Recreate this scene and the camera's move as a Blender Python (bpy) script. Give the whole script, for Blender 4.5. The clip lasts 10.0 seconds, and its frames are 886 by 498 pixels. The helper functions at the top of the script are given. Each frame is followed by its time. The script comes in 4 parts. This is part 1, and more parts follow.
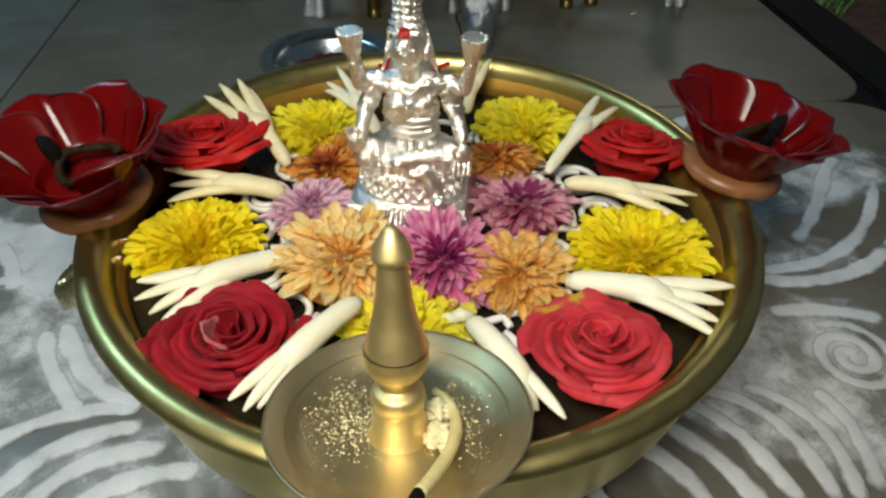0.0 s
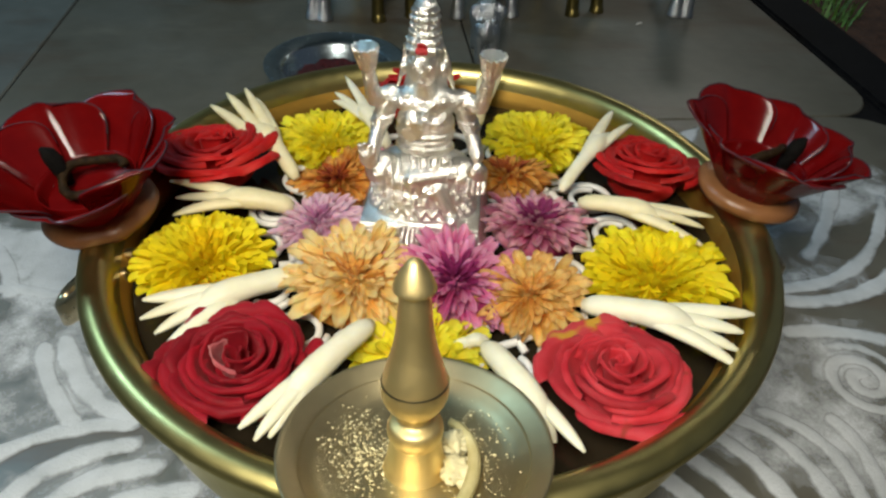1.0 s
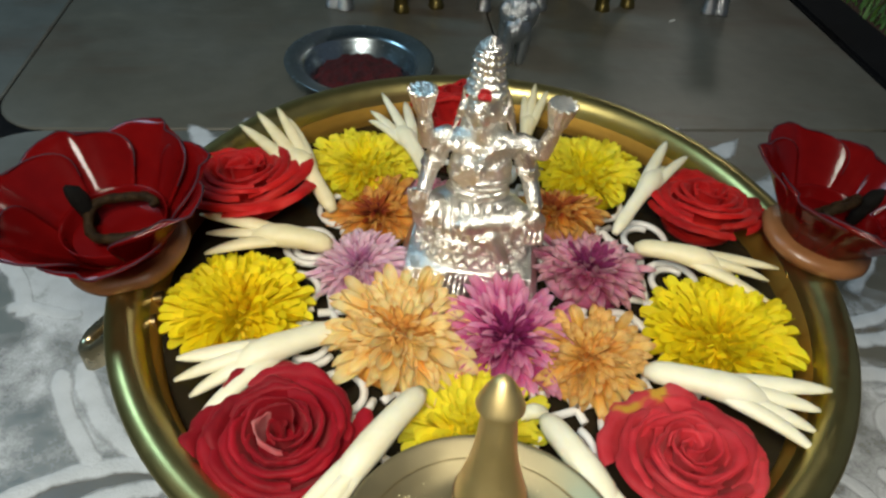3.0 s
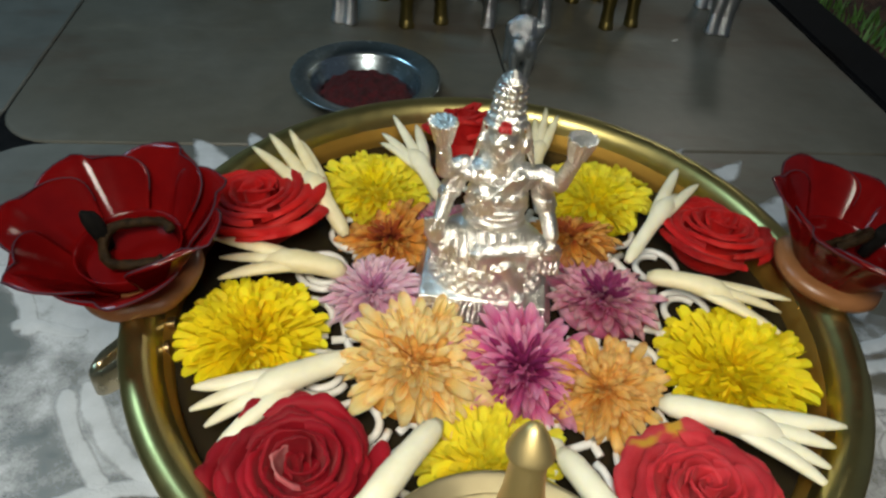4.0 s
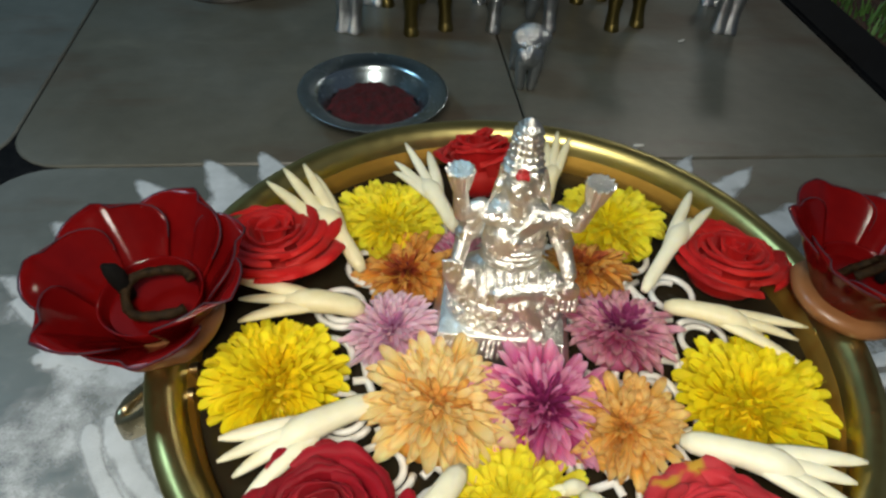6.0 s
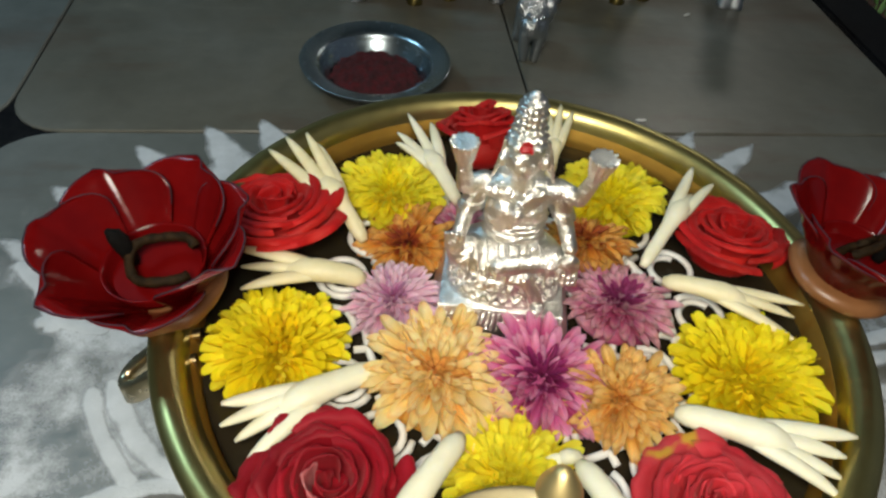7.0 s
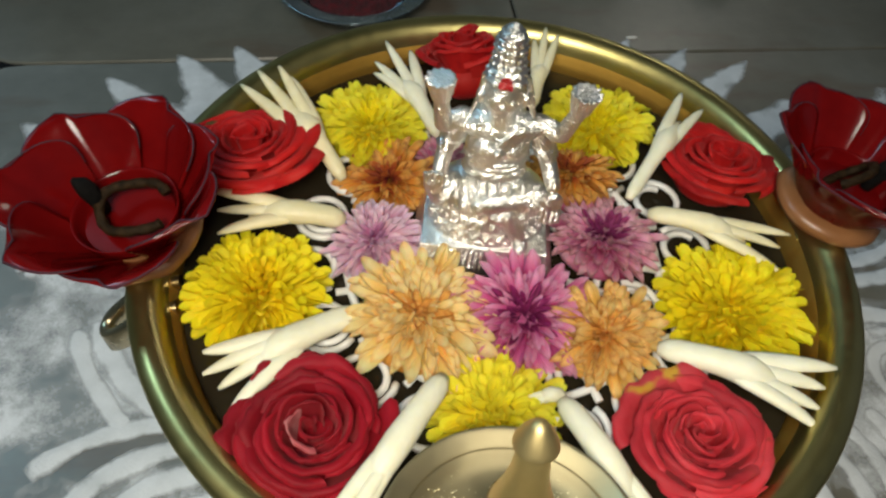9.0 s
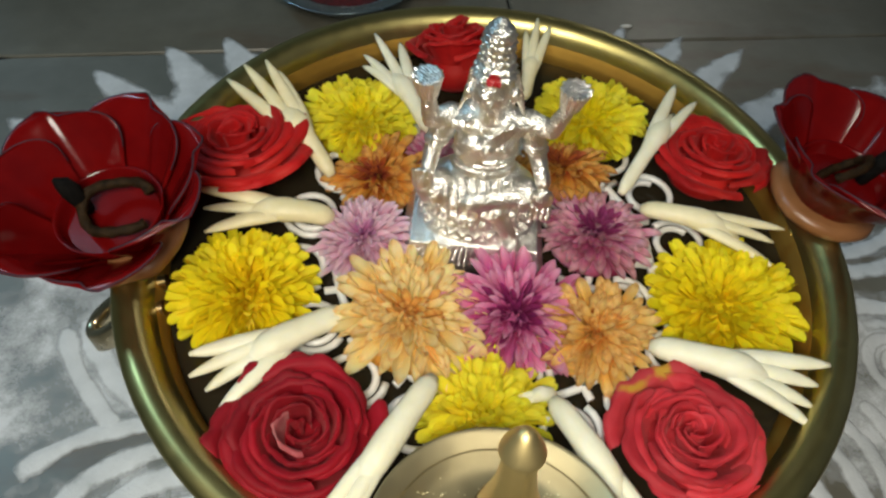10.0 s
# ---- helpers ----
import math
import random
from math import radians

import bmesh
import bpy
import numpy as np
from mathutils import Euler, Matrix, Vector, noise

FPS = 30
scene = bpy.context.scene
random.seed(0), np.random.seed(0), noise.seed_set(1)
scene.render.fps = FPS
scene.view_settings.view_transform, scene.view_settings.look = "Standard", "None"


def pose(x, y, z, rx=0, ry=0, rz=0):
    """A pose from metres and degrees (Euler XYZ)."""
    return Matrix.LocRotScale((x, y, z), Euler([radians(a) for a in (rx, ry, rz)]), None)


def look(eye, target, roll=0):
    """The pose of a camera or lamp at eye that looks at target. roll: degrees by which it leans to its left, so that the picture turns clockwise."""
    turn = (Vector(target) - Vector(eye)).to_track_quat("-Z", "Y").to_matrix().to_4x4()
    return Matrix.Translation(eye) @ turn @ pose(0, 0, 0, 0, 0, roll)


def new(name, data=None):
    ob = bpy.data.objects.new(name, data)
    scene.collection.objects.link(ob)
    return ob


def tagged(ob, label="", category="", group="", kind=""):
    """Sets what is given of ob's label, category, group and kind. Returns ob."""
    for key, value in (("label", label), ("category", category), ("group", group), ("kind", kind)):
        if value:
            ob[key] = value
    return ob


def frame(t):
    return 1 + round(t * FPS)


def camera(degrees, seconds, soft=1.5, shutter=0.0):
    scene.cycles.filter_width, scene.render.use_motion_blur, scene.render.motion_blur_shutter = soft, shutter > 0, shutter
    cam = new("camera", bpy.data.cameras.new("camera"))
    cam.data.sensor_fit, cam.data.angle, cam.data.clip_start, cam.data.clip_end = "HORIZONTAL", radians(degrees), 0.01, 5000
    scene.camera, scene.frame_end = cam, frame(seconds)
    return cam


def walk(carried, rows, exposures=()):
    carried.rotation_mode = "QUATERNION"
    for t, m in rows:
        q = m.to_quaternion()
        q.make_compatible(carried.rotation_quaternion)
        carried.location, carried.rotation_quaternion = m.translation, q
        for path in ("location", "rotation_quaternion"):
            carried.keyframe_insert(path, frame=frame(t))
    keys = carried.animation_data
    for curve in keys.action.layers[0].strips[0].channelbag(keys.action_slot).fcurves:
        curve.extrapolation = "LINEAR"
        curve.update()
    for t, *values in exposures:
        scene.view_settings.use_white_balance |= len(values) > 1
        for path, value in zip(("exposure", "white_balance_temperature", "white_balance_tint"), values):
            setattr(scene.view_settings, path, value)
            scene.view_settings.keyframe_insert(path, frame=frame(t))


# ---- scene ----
cam = camera(65.8, 10.0, soft=2.5)
PATH = [
    (0, (-0.023, -0.255, 0.281), (0.168, 1.252, -1.02), 1.5),
    (0.5, (-0.027, -0.252, 0.285), (0.161, 1.257, -1.014), 1.7),
    (1, (-0.03, -0.244, 0.283), (0.18, 1.261, -1.017), 2.9),
    (1.5, (-0.036, -0.235, 0.285), (0.182, 1.268, -1.017), 3.8),
    (2, (-0.041, -0.226, 0.288), (0.174, 1.28, -1.011), 3.7),
    (3.3, (-0.051, -0.204, 0.294), (0.174, 1.23, -1.082), 5.5),
    (3.5, (-0.053, -0.204, 0.294), (0.181, 1.252, -1.058), 5.8),
    (4, (-0.057, -0.199, 0.299), (0.179, 1.257, -1.052), 6.1),
    (4.5, (-0.061, -0.193, 0.306), (0.171, 1.26, -1.048), 5.6),
    (5, (-0.062, -0.19, 0.312), (0.17, 1.27, -1.036), 5.3),
    (6.5, (-0.062, -0.184, 0.315), (0.156, 1.218, -1.095), 4.4),
    (7, (-0.064, -0.186, 0.316), (0.164, 1.185, -1.123), 6.0),
    (7.5, (-0.063, -0.183, 0.322), (0.176, 1.148, -1.152), 6.2),
    (8, (-0.061, -0.183, 0.324), (0.175, 1.103, -1.19), 6.2),
    (8.5, (-0.059, -0.179, 0.322), (0.167, 1.057, -1.234), 5.1),
    (9, (-0.058, -0.176, 0.318), (0.18, 1.008, -1.276), 6.1),
    (9.5, (-0.057, -0.173, 0.319), (0.18, 0.99, -1.291), 6.0),
    (10, (-0.054, -0.171, 0.318), (0.187, 0.982, -1.299), 6.1),
]
walk(cam, [(t, look(eye, target, roll)) for t, eye, target, roll in PATH], [(0, -0.03), (2, -0.02), (4.2, -0.13), (6.5, 0.0), (8.5, -0.05), (10, -0.18)])

# ---- world and lights ----
world = bpy.data.worlds.new("night")
scene.world = world
world.use_nodes = True
world.node_tree.nodes["Background"].inputs[0].default_value = (0.30, 0.36, 0.45, 1)
world.node_tree.nodes["Background"].inputs[1].default_value = 0.21


def area_lamp(name, eye, target, size, watts, colour):
    data = bpy.data.lights.new(name, "AREA")
    data.shape, data.size, data.energy, data.color = "DISK", size, watts, colour
    ob = new(name, data)
    ob.matrix_world = look(eye, target)
    return ob


# the phone's own lamp and a cool tube on the wall
area_lamp("phone_lamp", (-0.11, -0.30, 0.50), (0.0, 0.00, 0.07), 0.20, 3.4, (1.0, 0.95, 0.82))
area_lamp("wall_tube", (-1.25, 0.75, 1.55), (0.0, 0.05, 0.05), 0.50, 10.3, (0.42, 0.76, 1.0))
# added lamp, source unseen, placed to put a highlight on the rim's back right
area_lamp("garden_bulb", (0.85, 1.45, 1.02), (0.0, 0.05, 0.05), 0.22, 1.5, (1.0, 0.95, 0.84))

# ---- materials ----


def material(name):
    m = bpy.data.materials.new(name)
    m.use_nodes = True
    nt = m.node_tree
    return m, nt, nt.nodes["Principled BSDF"]


def node(nt, kind, **values):
    n = nt.nodes.new(kind)
    for key, value in values.items():
        n.inputs[key.replace("_", " ")].default_value = value
    return n


def noise_tex(nt, scale, detail=4.0, source="Object", rough=0.55):
    co = nt.nodes.new("ShaderNodeTexCoord")
    n = node(nt, "ShaderNodeTexNoise", Scale=scale, Detail=detail, Roughness=rough)
    nt.links.new(co.outputs[source], n.inputs["Vector"])
    return n


def ramp(nt, fac, stops):
    r = nt.nodes.new("ShaderNodeValToRGB")
    while len(r.color_ramp.elements) < len(stops):
        r.color_ramp.elements.new(0.5)
    for e, (p, c) in zip(r.color_ramp.elements, stops):
        e.position, e.color = p, (*c, 1)
    nt.links.new(fac, r.inputs["Fac"])
    return r


def add_bump(nt, bsdf, height, strength, distance):
    b = node(nt, "ShaderNodeBump", Strength=strength, Distance=distance)
    nt.links.new(height, b.inputs["Height"])
    nt.links.new(b.outputs["Normal"], bsdf.inputs["Normal"])


def mix_colour(nt, kind, fac, a, b):
    """A colour mix; fac, a and b are sockets or values."""
    n = nt.nodes.new("ShaderNodeMix")
    n.data_type, n.blend_type = "RGBA", kind
    for slot, value in ((0, fac), (6, a), (7, b)):
        if isinstance(value, bpy.types.NodeSocket):
            nt.links.new(value, n.inputs[slot])
        else:
            n.inputs[slot].default_value = value if slot == 0 else (*value, 1)
    return n.outputs[2]


def plain(name, low, high, scale, rough, metal=0.0, bump=0.0, bump_scale=None, distance=0.0005, coat=0.0):
    """A surface of two tones that drift over it, with fine relief."""
    m, nt, b = material(name)
    n = noise_tex(nt, scale)
    r = ramp(nt, n.outputs["Fac"], [(0.3, low), (0.7, high)])
    nt.links.new(r.outputs["Color"], b.inputs["Base Color"])
    b.inputs["Metallic"].default_value = metal
    fine = noise_tex(nt, bump_scale or scale * 8, 6.0)
    rr = node(nt, "ShaderNodeMapRange")
    rr.inputs["To Min"].default_value, rr.inputs["To Max"].default_value = max(rough - 0.08, 0.02), min(rough + 0.1, 1)
    nt.links.new(n.outputs["Fac"], rr.inputs["Value"])
    nt.links.new(rr.outputs["Result"], b.inputs["Roughness"])
    b.inputs["Coat Weight"].default_value = coat
    if bump:
        add_bump(nt, b, fine.outputs["Fac"], bump, distance)
    return m


def thin(nt, bsdf, colour, share):
    """Lets a share of the light pass through a thin petal."""
    t = nt.nodes.new("ShaderNodeBsdfTranslucent")
    nt.links.new(colour, t.inputs["Color"])
    mix = nt.nodes.new("ShaderNodeMixShader")
    mix.inputs[0].default_value = share
    nt.links.new(bsdf.outputs[0], mix.inputs[1])
    nt.links.new(t.outputs[0], mix.inputs[2])
    nt.links.new(mix.outputs[0], nt.nodes["Material Output"].inputs["Surface"])


def petal_material(name, base, middle, tip, rough=0.55, dark_edge=None, light=0.25, veined=0.16):
    """A petal's colour from its foot to its tip, with veins along it and a shade of its own for each petal."""
    m, nt, b = material(name)
    co = nt.nodes.new("ShaderNodeTexCoord")
    sep = nt.nodes.new("ShaderNodeSeparateXYZ")
    nt.links.new(co.outputs["Generated"], sep.inputs[0])
    wob = noise_tex(nt, 4.0, 3.0)
    along = node(nt, "ShaderNodeMath")
    along.operation = "MULTIPLY_ADD"
    along.inputs[1].default_value = 0.08
    nt.links.new(wob.outputs["Fac"], along.inputs[0])
    nt.links.new(sep.outputs["X"], along.inputs[2])
    stops = [(0.08, base), (0.5, middle), (0.95, tip)]
    if dark_edge:
        stops[2] = (0.86, tip)
        stops.append((1.0, dark_edge))
    r = ramp(nt, along.outputs[0], stops)
    veins = node(nt, "ShaderNodeTexWave", Scale=7.0, Distortion=1.2, Detail=2.0)
    veins.bands_direction = "Y"
    nt.links.new(co.outputs["Generated"], veins.inputs["Vector"])
    info = nt.nodes.new("ShaderNodeObjectInfo")
    hsv = node(nt, "ShaderNodeHueSaturation")
    val = node(nt, "ShaderNodeMapRange")
    val.inputs["To Min"].default_value, val.inputs["To Max"].default_value = 0.88, 1.16
    nt.links.new(info.outputs["Random"], val.inputs["Value"])
    nt.links.new(val.outputs["Result"], hsv.inputs["Value"])
    nt.links.new(r.outputs["Color"], hsv.inputs["Color"])
    c = mix_colour(nt, "MULTIPLY", veined, hsv.outputs["Color"], veins.outputs["Color"])
    nt.links.new(c, b.inputs["Base Color"])
    b.inputs["Roughness"].default_value = rough
    b.inputs["Subsurface Weight"].default_value = light
    b.inputs["Subsurface Radius"].default_value = (0.004, 0.002, 0.001)
    b.inputs["Subsurface Scale"].default_value = 1.0
    b.inputs["Specular IOR Level"].default_value = 0.35
    add_bump(nt, b, veins.outputs["Color"], 0.3, 0.0004)
    thin(nt, b, c, 0.46)
    return m


def rose_material(name, deep, mid, pale, edge_dark):
    m, nt, b = material(name)
    n = noise_tex(nt, 60, 5.0)
    r = ramp(nt, n.outputs["Fac"], [(0.25, deep), (0.5, mid), (0.78, pale)])
    fine = noise_tex(nt, 420, 6.0)
    spots = ramp(nt, noise_tex(nt, 95, 2.0).outputs["Fac"], [(0.68, (0, 0, 0)), (0.78, (1, 1, 1))])
    info = nt.nodes.new("ShaderNodeObjectInfo")
    hsv = node(nt, "ShaderNodeHueSaturation")
    val = node(nt, "ShaderNodeMapRange")
    val.inputs["To Min"].default_value, val.inputs["To Max"].default_value = 0.75, 1.15
    nt.links.new(info.outputs["Random"], val.inputs["Value"])
    nt.links.new(val.outputs["Result"], hsv.inputs["Value"])
    nt.links.new(r.outputs["Color"], hsv.inputs["Color"])
    c = mix_colour(nt, "MIX", spots.outputs["Color"], hsv.outputs["Color"], edge_dark)
    nt.links.new(c, b.inputs["Base Color"])
    b.inputs["Roughness"].default_value = 0.6
    b.inputs["Sheen Weight"].default_value = 0.25
    b.inputs["Sheen Tint"].default_value = (1.0, 0.25, 0.25, 1)
    b.inputs["Subsurface Weight"].default_value = 0.2
    b.inputs["Subsurface Radius"].default_value = (0.004, 0.001, 0.001)
    b.inputs["Subsurface Scale"].default_value = 1.0
    b.inputs["Specular IOR Level"].default_value = 0.25
    add_bump(nt, b, fine.outputs["Fac"], 0.35, 0.0006)
    thin(nt, b, c, 0.34)
    return m


def brass_material(name, low, high, rough):
    m, nt, b = material(name)
    big = noise_tex(nt, 14, 5.0)
    r = ramp(nt, big.outputs["Fac"], [(0.3, low), (0.68, high)])
    nt.links.new(r.outputs["Color"], b.inputs["Base Color"])
    b.inputs["Metallic"].default_value = 1.0
    scr = noise_tex(nt, 180, 8.0)
    rr = node(nt, "ShaderNodeMapRange")
    rr.inputs["To Min"].default_value, rr.inputs["To Max"].default_value = rough - 0.06, rough + 0.12
    nt.links.new(scr.outputs["Fac"], rr.inputs["Value"])
    nt.links.new(rr.outputs["Result"], b.inputs["Roughness"])
    add_bump(nt, b, scr.outputs["Fac"], 0.035, 0.0005)
    return m


BRASS = brass_material("bowl_brass", (0.39, 0.33, 0.12), (0.54, 0.465, 0.19), 0.33)
# the inner wall: more orange and rougher than the body
BRASS_INSIDE = brass_material("bowl_inside_brass", (0.40, 0.23, 0.045), (0.62, 0.38, 0.08), 0.58)
BRASS_PLATE = brass_material("plate_brass", (0.38, 0.32, 0.18), (0.53, 0.45, 0.27), 0.42)
BRASS_SPINDLE = brass_material("spindle_brass", (0.66, 0.50, 0.20), (0.90, 0.72, 0.36), 0.47)
STEEL = brass_material("dish_steel", (0.34, 0.41, 0.45), (0.48, 0.56, 0.60), 0.22)
HANDLE = brass_material("handle_brass", (0.42, 0.33, 0.19), (0.62, 0.52, 0.34), 0.26)
WATER, _nt, _b = material("dark_water")
_b.inputs["Base Color"].default_value = (0.018, 0.014, 0.008, 1)
_b.inputs["Roughness"].default_value = 0.04
_b.inputs["IOR"].default_value = 1.33
add_bump(_nt, _b, noise_tex(_nt, 40, 2.0).outputs["Fac"], 0.05, 0.001)
LACE = plain("white_plastic", (0.62, 0.61, 0.56), (0.74, 0.73, 0.69), 40, 0.35, bump=0.1)
CLAY = plain("brown_wax", (0.15, 0.058, 0.020), (0.24, 0.105, 0.040), 60, 0.32, bump=0.2, distance=0.001)
WICK = plain("oiled_wick", (0.006, 0.004, 0.002), (0.034, 0.019, 0.008), 300, 0.45, bump=0.9, bump_scale=900, distance=0.001)
CHAR = plain("charred_wick", (0.002, 0.002, 0.002), (0.009, 0.008, 0.007), 400, 0.7, bump=0.8, distance=0.001)
CREAM_WICK = plain("cotton_wick", (0.46, 0.39, 0.16), (0.62, 0.54, 0.27), 120, 0.6, bump=0.5, distance=0.0006)
CRUMB = plain("resin_crumb", (0.66, 0.55, 0.28), (0.86, 0.78, 0.48), 200, 0.7, bump=0.6, distance=0.0006)
LUMP = plain("resin_lump", (0.62, 0.55, 0.29), (0.78, 0.72, 0.46), 120, 0.6, bump=0.8, distance=0.001)
TUBEROSE = plain("tuberose_flesh", (0.66, 0.62, 0.44), (0.80, 0.77, 0.60), 55, 0.5, bump=0.35, bump_scale=260, distance=0.0008)
TUBEROSE_OLD = plain("tuberose_yellowed", (0.62, 0.54, 0.31), (0.77, 0.70, 0.47), 55, 0.5, bump=0.35, bump_scale=260, distance=0.0008)
for _m in (TUBEROSE, TUBEROSE_OLD):
    _b = _m.node_tree.nodes["Principled BSDF"]
    _b.inputs["Subsurface Weight"].default_value = 0.3
    _b.inputs["Subsurface Radius"].default_value = (0.003, 0.0025, 0.0015)
    _b.inputs["Subsurface Scale"].default_value = 1.0
for _m in (CHAR, WICK):
    _m.node_tree.nodes["Principled BSDF"].inputs["Specular IOR Level"].default_value = 0.08
KUMKUM = plain("red_powder", (0.025, 0.0015, 0.003), (0.10, 0.004, 0.008), 160, 0.9, bump=1.0, bump_scale=700, distance=0.002)
BLACK_STONE = plain("black_granite", (0.004, 0.004, 0.005), (0.012, 0.012, 0.013), 150, 0.62, bump=0.1)
BLACK_STONE.node_tree.nodes["Principled BSDF"].inputs["Specular IOR Level"].default_value = 0.06
SOIL = plain("garden_soil", (0.035, 0.016, 0.010), (0.12, 0.055, 0.032), 40, 0.95, bump=1.0, bump_scale=160, distance=0.008)
GRASS = plain("grass_blade", (0.05, 0.13, 0.02), (0.12, 0.26, 0.05), 30, 0.55)
IRON = plain("dark_pot_metal", (0.015, 0.013, 0.011), (0.06, 0.05, 0.04), 60, 0.45, bump=0.3)
GOLD = brass_material("figurine_gold", (0.16, 0.125, 0.04), (0.28, 0.22, 0.08), 0.32)
PLASTER = plain("porch_plaster", (0.42, 0.40, 0.36), (0.55, 0.53, 0.48), 3, 0.85, bump=0.2)

# red see-through plastic of the lotus lamps
RED_PLASTIC, _nt, _b = material("red_plastic")
_n = noise_tex(_nt, 50, 4.0)
_r = ramp(_nt, _n.outputs["Fac"], [(0.3, (0.15, 0.003, 0.004)), (0.7, (0.23, 0.006, 0.006))])
_nt.links.new(_r.outputs["Color"], _b.inputs["Base Color"])
_b.inputs["Roughness"].default_value = 0.14
_b.inputs["Specular IOR Level"].default_value = 0.5
add_bump(_nt, _b, noise_tex(_nt, 120, 4.0).outputs["Fac"], 0.10, 0.001)
thin(_nt, _b, _r.outputs["Color"], 0.30)
_clear = _nt.nodes.new("ShaderNodeBsdfTransparent")
_clear.inputs[0].default_value = (0.75, 0.05, 0.03, 1)
_mix = _nt.nodes.new("ShaderNodeMixShader")
_mix.inputs[0].default_value = 0.22
_out = _nt.nodes["Material Output"].inputs["Surface"]
_nt.links.new(_out.links[0].from_socket, _mix.inputs[1])
_nt.links.new(_clear.outputs[0], _mix.inputs[2])
_nt.links.new(_mix.outputs[0], _out)
PETAL_EDGE = plain("plastic_edge", (0.012, 0.003, 0.008), (0.035, 0.009, 0.022), 150, 0.75)


def silver_material(name, tint, mark=None):
    """Cast silver with chased lines; mark: the place of a dab of red powder."""
    m, nt, b = material(name)
    b.inputs["Metallic"].default_value = 1.0
    co = nt.nodes.new("ShaderNodeTexCoord")
    chase = node(nt, "ShaderNodeTexWave", Scale=420.0, Distortion=5.0, Detail=2.0)
    chase.bands_direction = "DIAGONAL"
    nt.links.new(co.outputs["Object"], chase.inputs["Vector"])
    beads = node(nt, "ShaderNodeTexVoronoi", Scale=820.0)
    nt.links.new(co.outputs["Object"], beads.inputs["Vector"])
    h = mix_colour(nt, "MIX", 0.65, chase.outputs["Color"], beads.outputs["Distance"])
    add_bump(nt, b, h, 0.90, 0.0005)
    n = noise_tex(nt, 70, 5.0)
    r = ramp(nt, n.outputs["Fac"], [(0.3, tuple(0.86 * c for c in tint)), (0.65, tint)])
    colour = r.outputs["Color"]
    b.inputs["Roughness"].default_value = 0.29
    if mark:
        d = nt.nodes.new("ShaderNodeVectorMath")
        d.operation = "DISTANCE"
        d.inputs[1].default_value = mark
        nt.links.new(co.outputs["Object"], d.inputs[0])
        spot = node(nt, "ShaderNodeMapRange")
        for key, value in (("From Min", 0.0026), ("From Max", 0.0029), ("To Min", 1.0), ("To Max", 0.0)):
            spot.inputs[key].default_value = value
        nt.links.new(d.outputs["Value"], spot.inputs["Value"])
        colour = mix_colour(nt, "MIX", spot.outputs["Result"], colour, (0.32, 0.008, 0.010))
        inv = node(nt, "ShaderNodeMath")
        inv.operation, inv.inputs[0].default_value = "SUBTRACT", 1.0
        nt.links.new(spot.outputs["Result"], inv.inputs[1])
        nt.links.new(inv.outputs[0], b.inputs["Metallic"])
    nt.links.new(colour, b.inputs["Base Color"])
    return m


SILVER = silver_material("figurine_silver", (0.60, 0.63, 0.66))
IDOL_SILVER = silver_material("idol_silver", (0.95, 0.93, 0.88), (-0.0015, -0.0108, 0.0885))

# floor stone: brown-grey with clouds, dull polish
TILE, _nt, _b = material("floor_stone")
_co = _nt.nodes.new("ShaderNodeNewGeometry")
_n1 = node(_nt, "ShaderNodeTexNoise", Scale=7.0, Detail=7.0, Roughness=0.62)
_n2 = node(_nt, "ShaderNodeTexNoise", Scale=60.0, Detail=6.0, Roughness=0.6)
for _n in (_n1, _n2):
    _nt.links.new(_co.outputs["Position"], _n.inputs["Vector"])
_r1 = ramp(_nt, _n1.outputs["Fac"], [(0.28, (0.096, 0.090, 0.068)), (0.5, (0.130, 0.124, 0.098)), (0.74, (0.158, 0.158, 0.136))])
_r2 = ramp(_nt, _n2.outputs["Fac"], [(0.3, (0.72, 0.72, 0.72)), (0.7, (1, 1, 1))])
_c = mix_colour(_nt, "MULTIPLY", 0.6, _r1.outputs["Color"], _r2.outputs["Color"])
_map = node(_nt, "ShaderNodeMapping", Rotation=(0, 0, 0.6), Scale=(6, 22, 6))
_nt.links.new(_co.outputs["Position"], _map.inputs["Vector"])
_n3 = node(_nt, "ShaderNodeTexNoise", Scale=1.0, Detail=5.0, Roughness=0.6)
_nt.links.new(_map.outputs["Vector"], _n3.inputs["Vector"])
_r3 = ramp(_nt, _n3.outputs["Fac"], [(0.34, (0.86, 0.66, 0.58)), (0.46, (1, 1, 1)), (0.60, (1, 1, 1)), (0.72, (1.35, 1.36, 1.34))])
_c = mix_colour(_nt, "MULTIPLY", 0.7, _c, _r3.outputs["Color"])
_nt.links.new(_c, _b.inputs["Base Color"])
_rr = node(_nt, "ShaderNodeMapRange")
_rr.inputs["To Min"].default_value, _rr.inputs["To Max"].default_value = 0.26, 0.52
_nt.links.new(_n1.outputs["Fac"], _rr.inputs["Value"])
_nt.links.new(_rr.outputs["Result"], _b.inputs["Roughness"])
add_bump(_nt, _b, _n2.outputs["Fac"], 0.08, 0.001)
TILE_GREY = TILE.copy()
TILE_GREY.name = "floor_stone_grey"
for _e, _c in zip([n for n in TILE_GREY.node_tree.nodes if n.type == "VALTORGB"][0].color_ramp.elements, ((0.10, 0.11, 0.10), (0.14, 0.15, 0.138), (0.18, 0.19, 0.18))):
    _e.color = (*_c, 1)

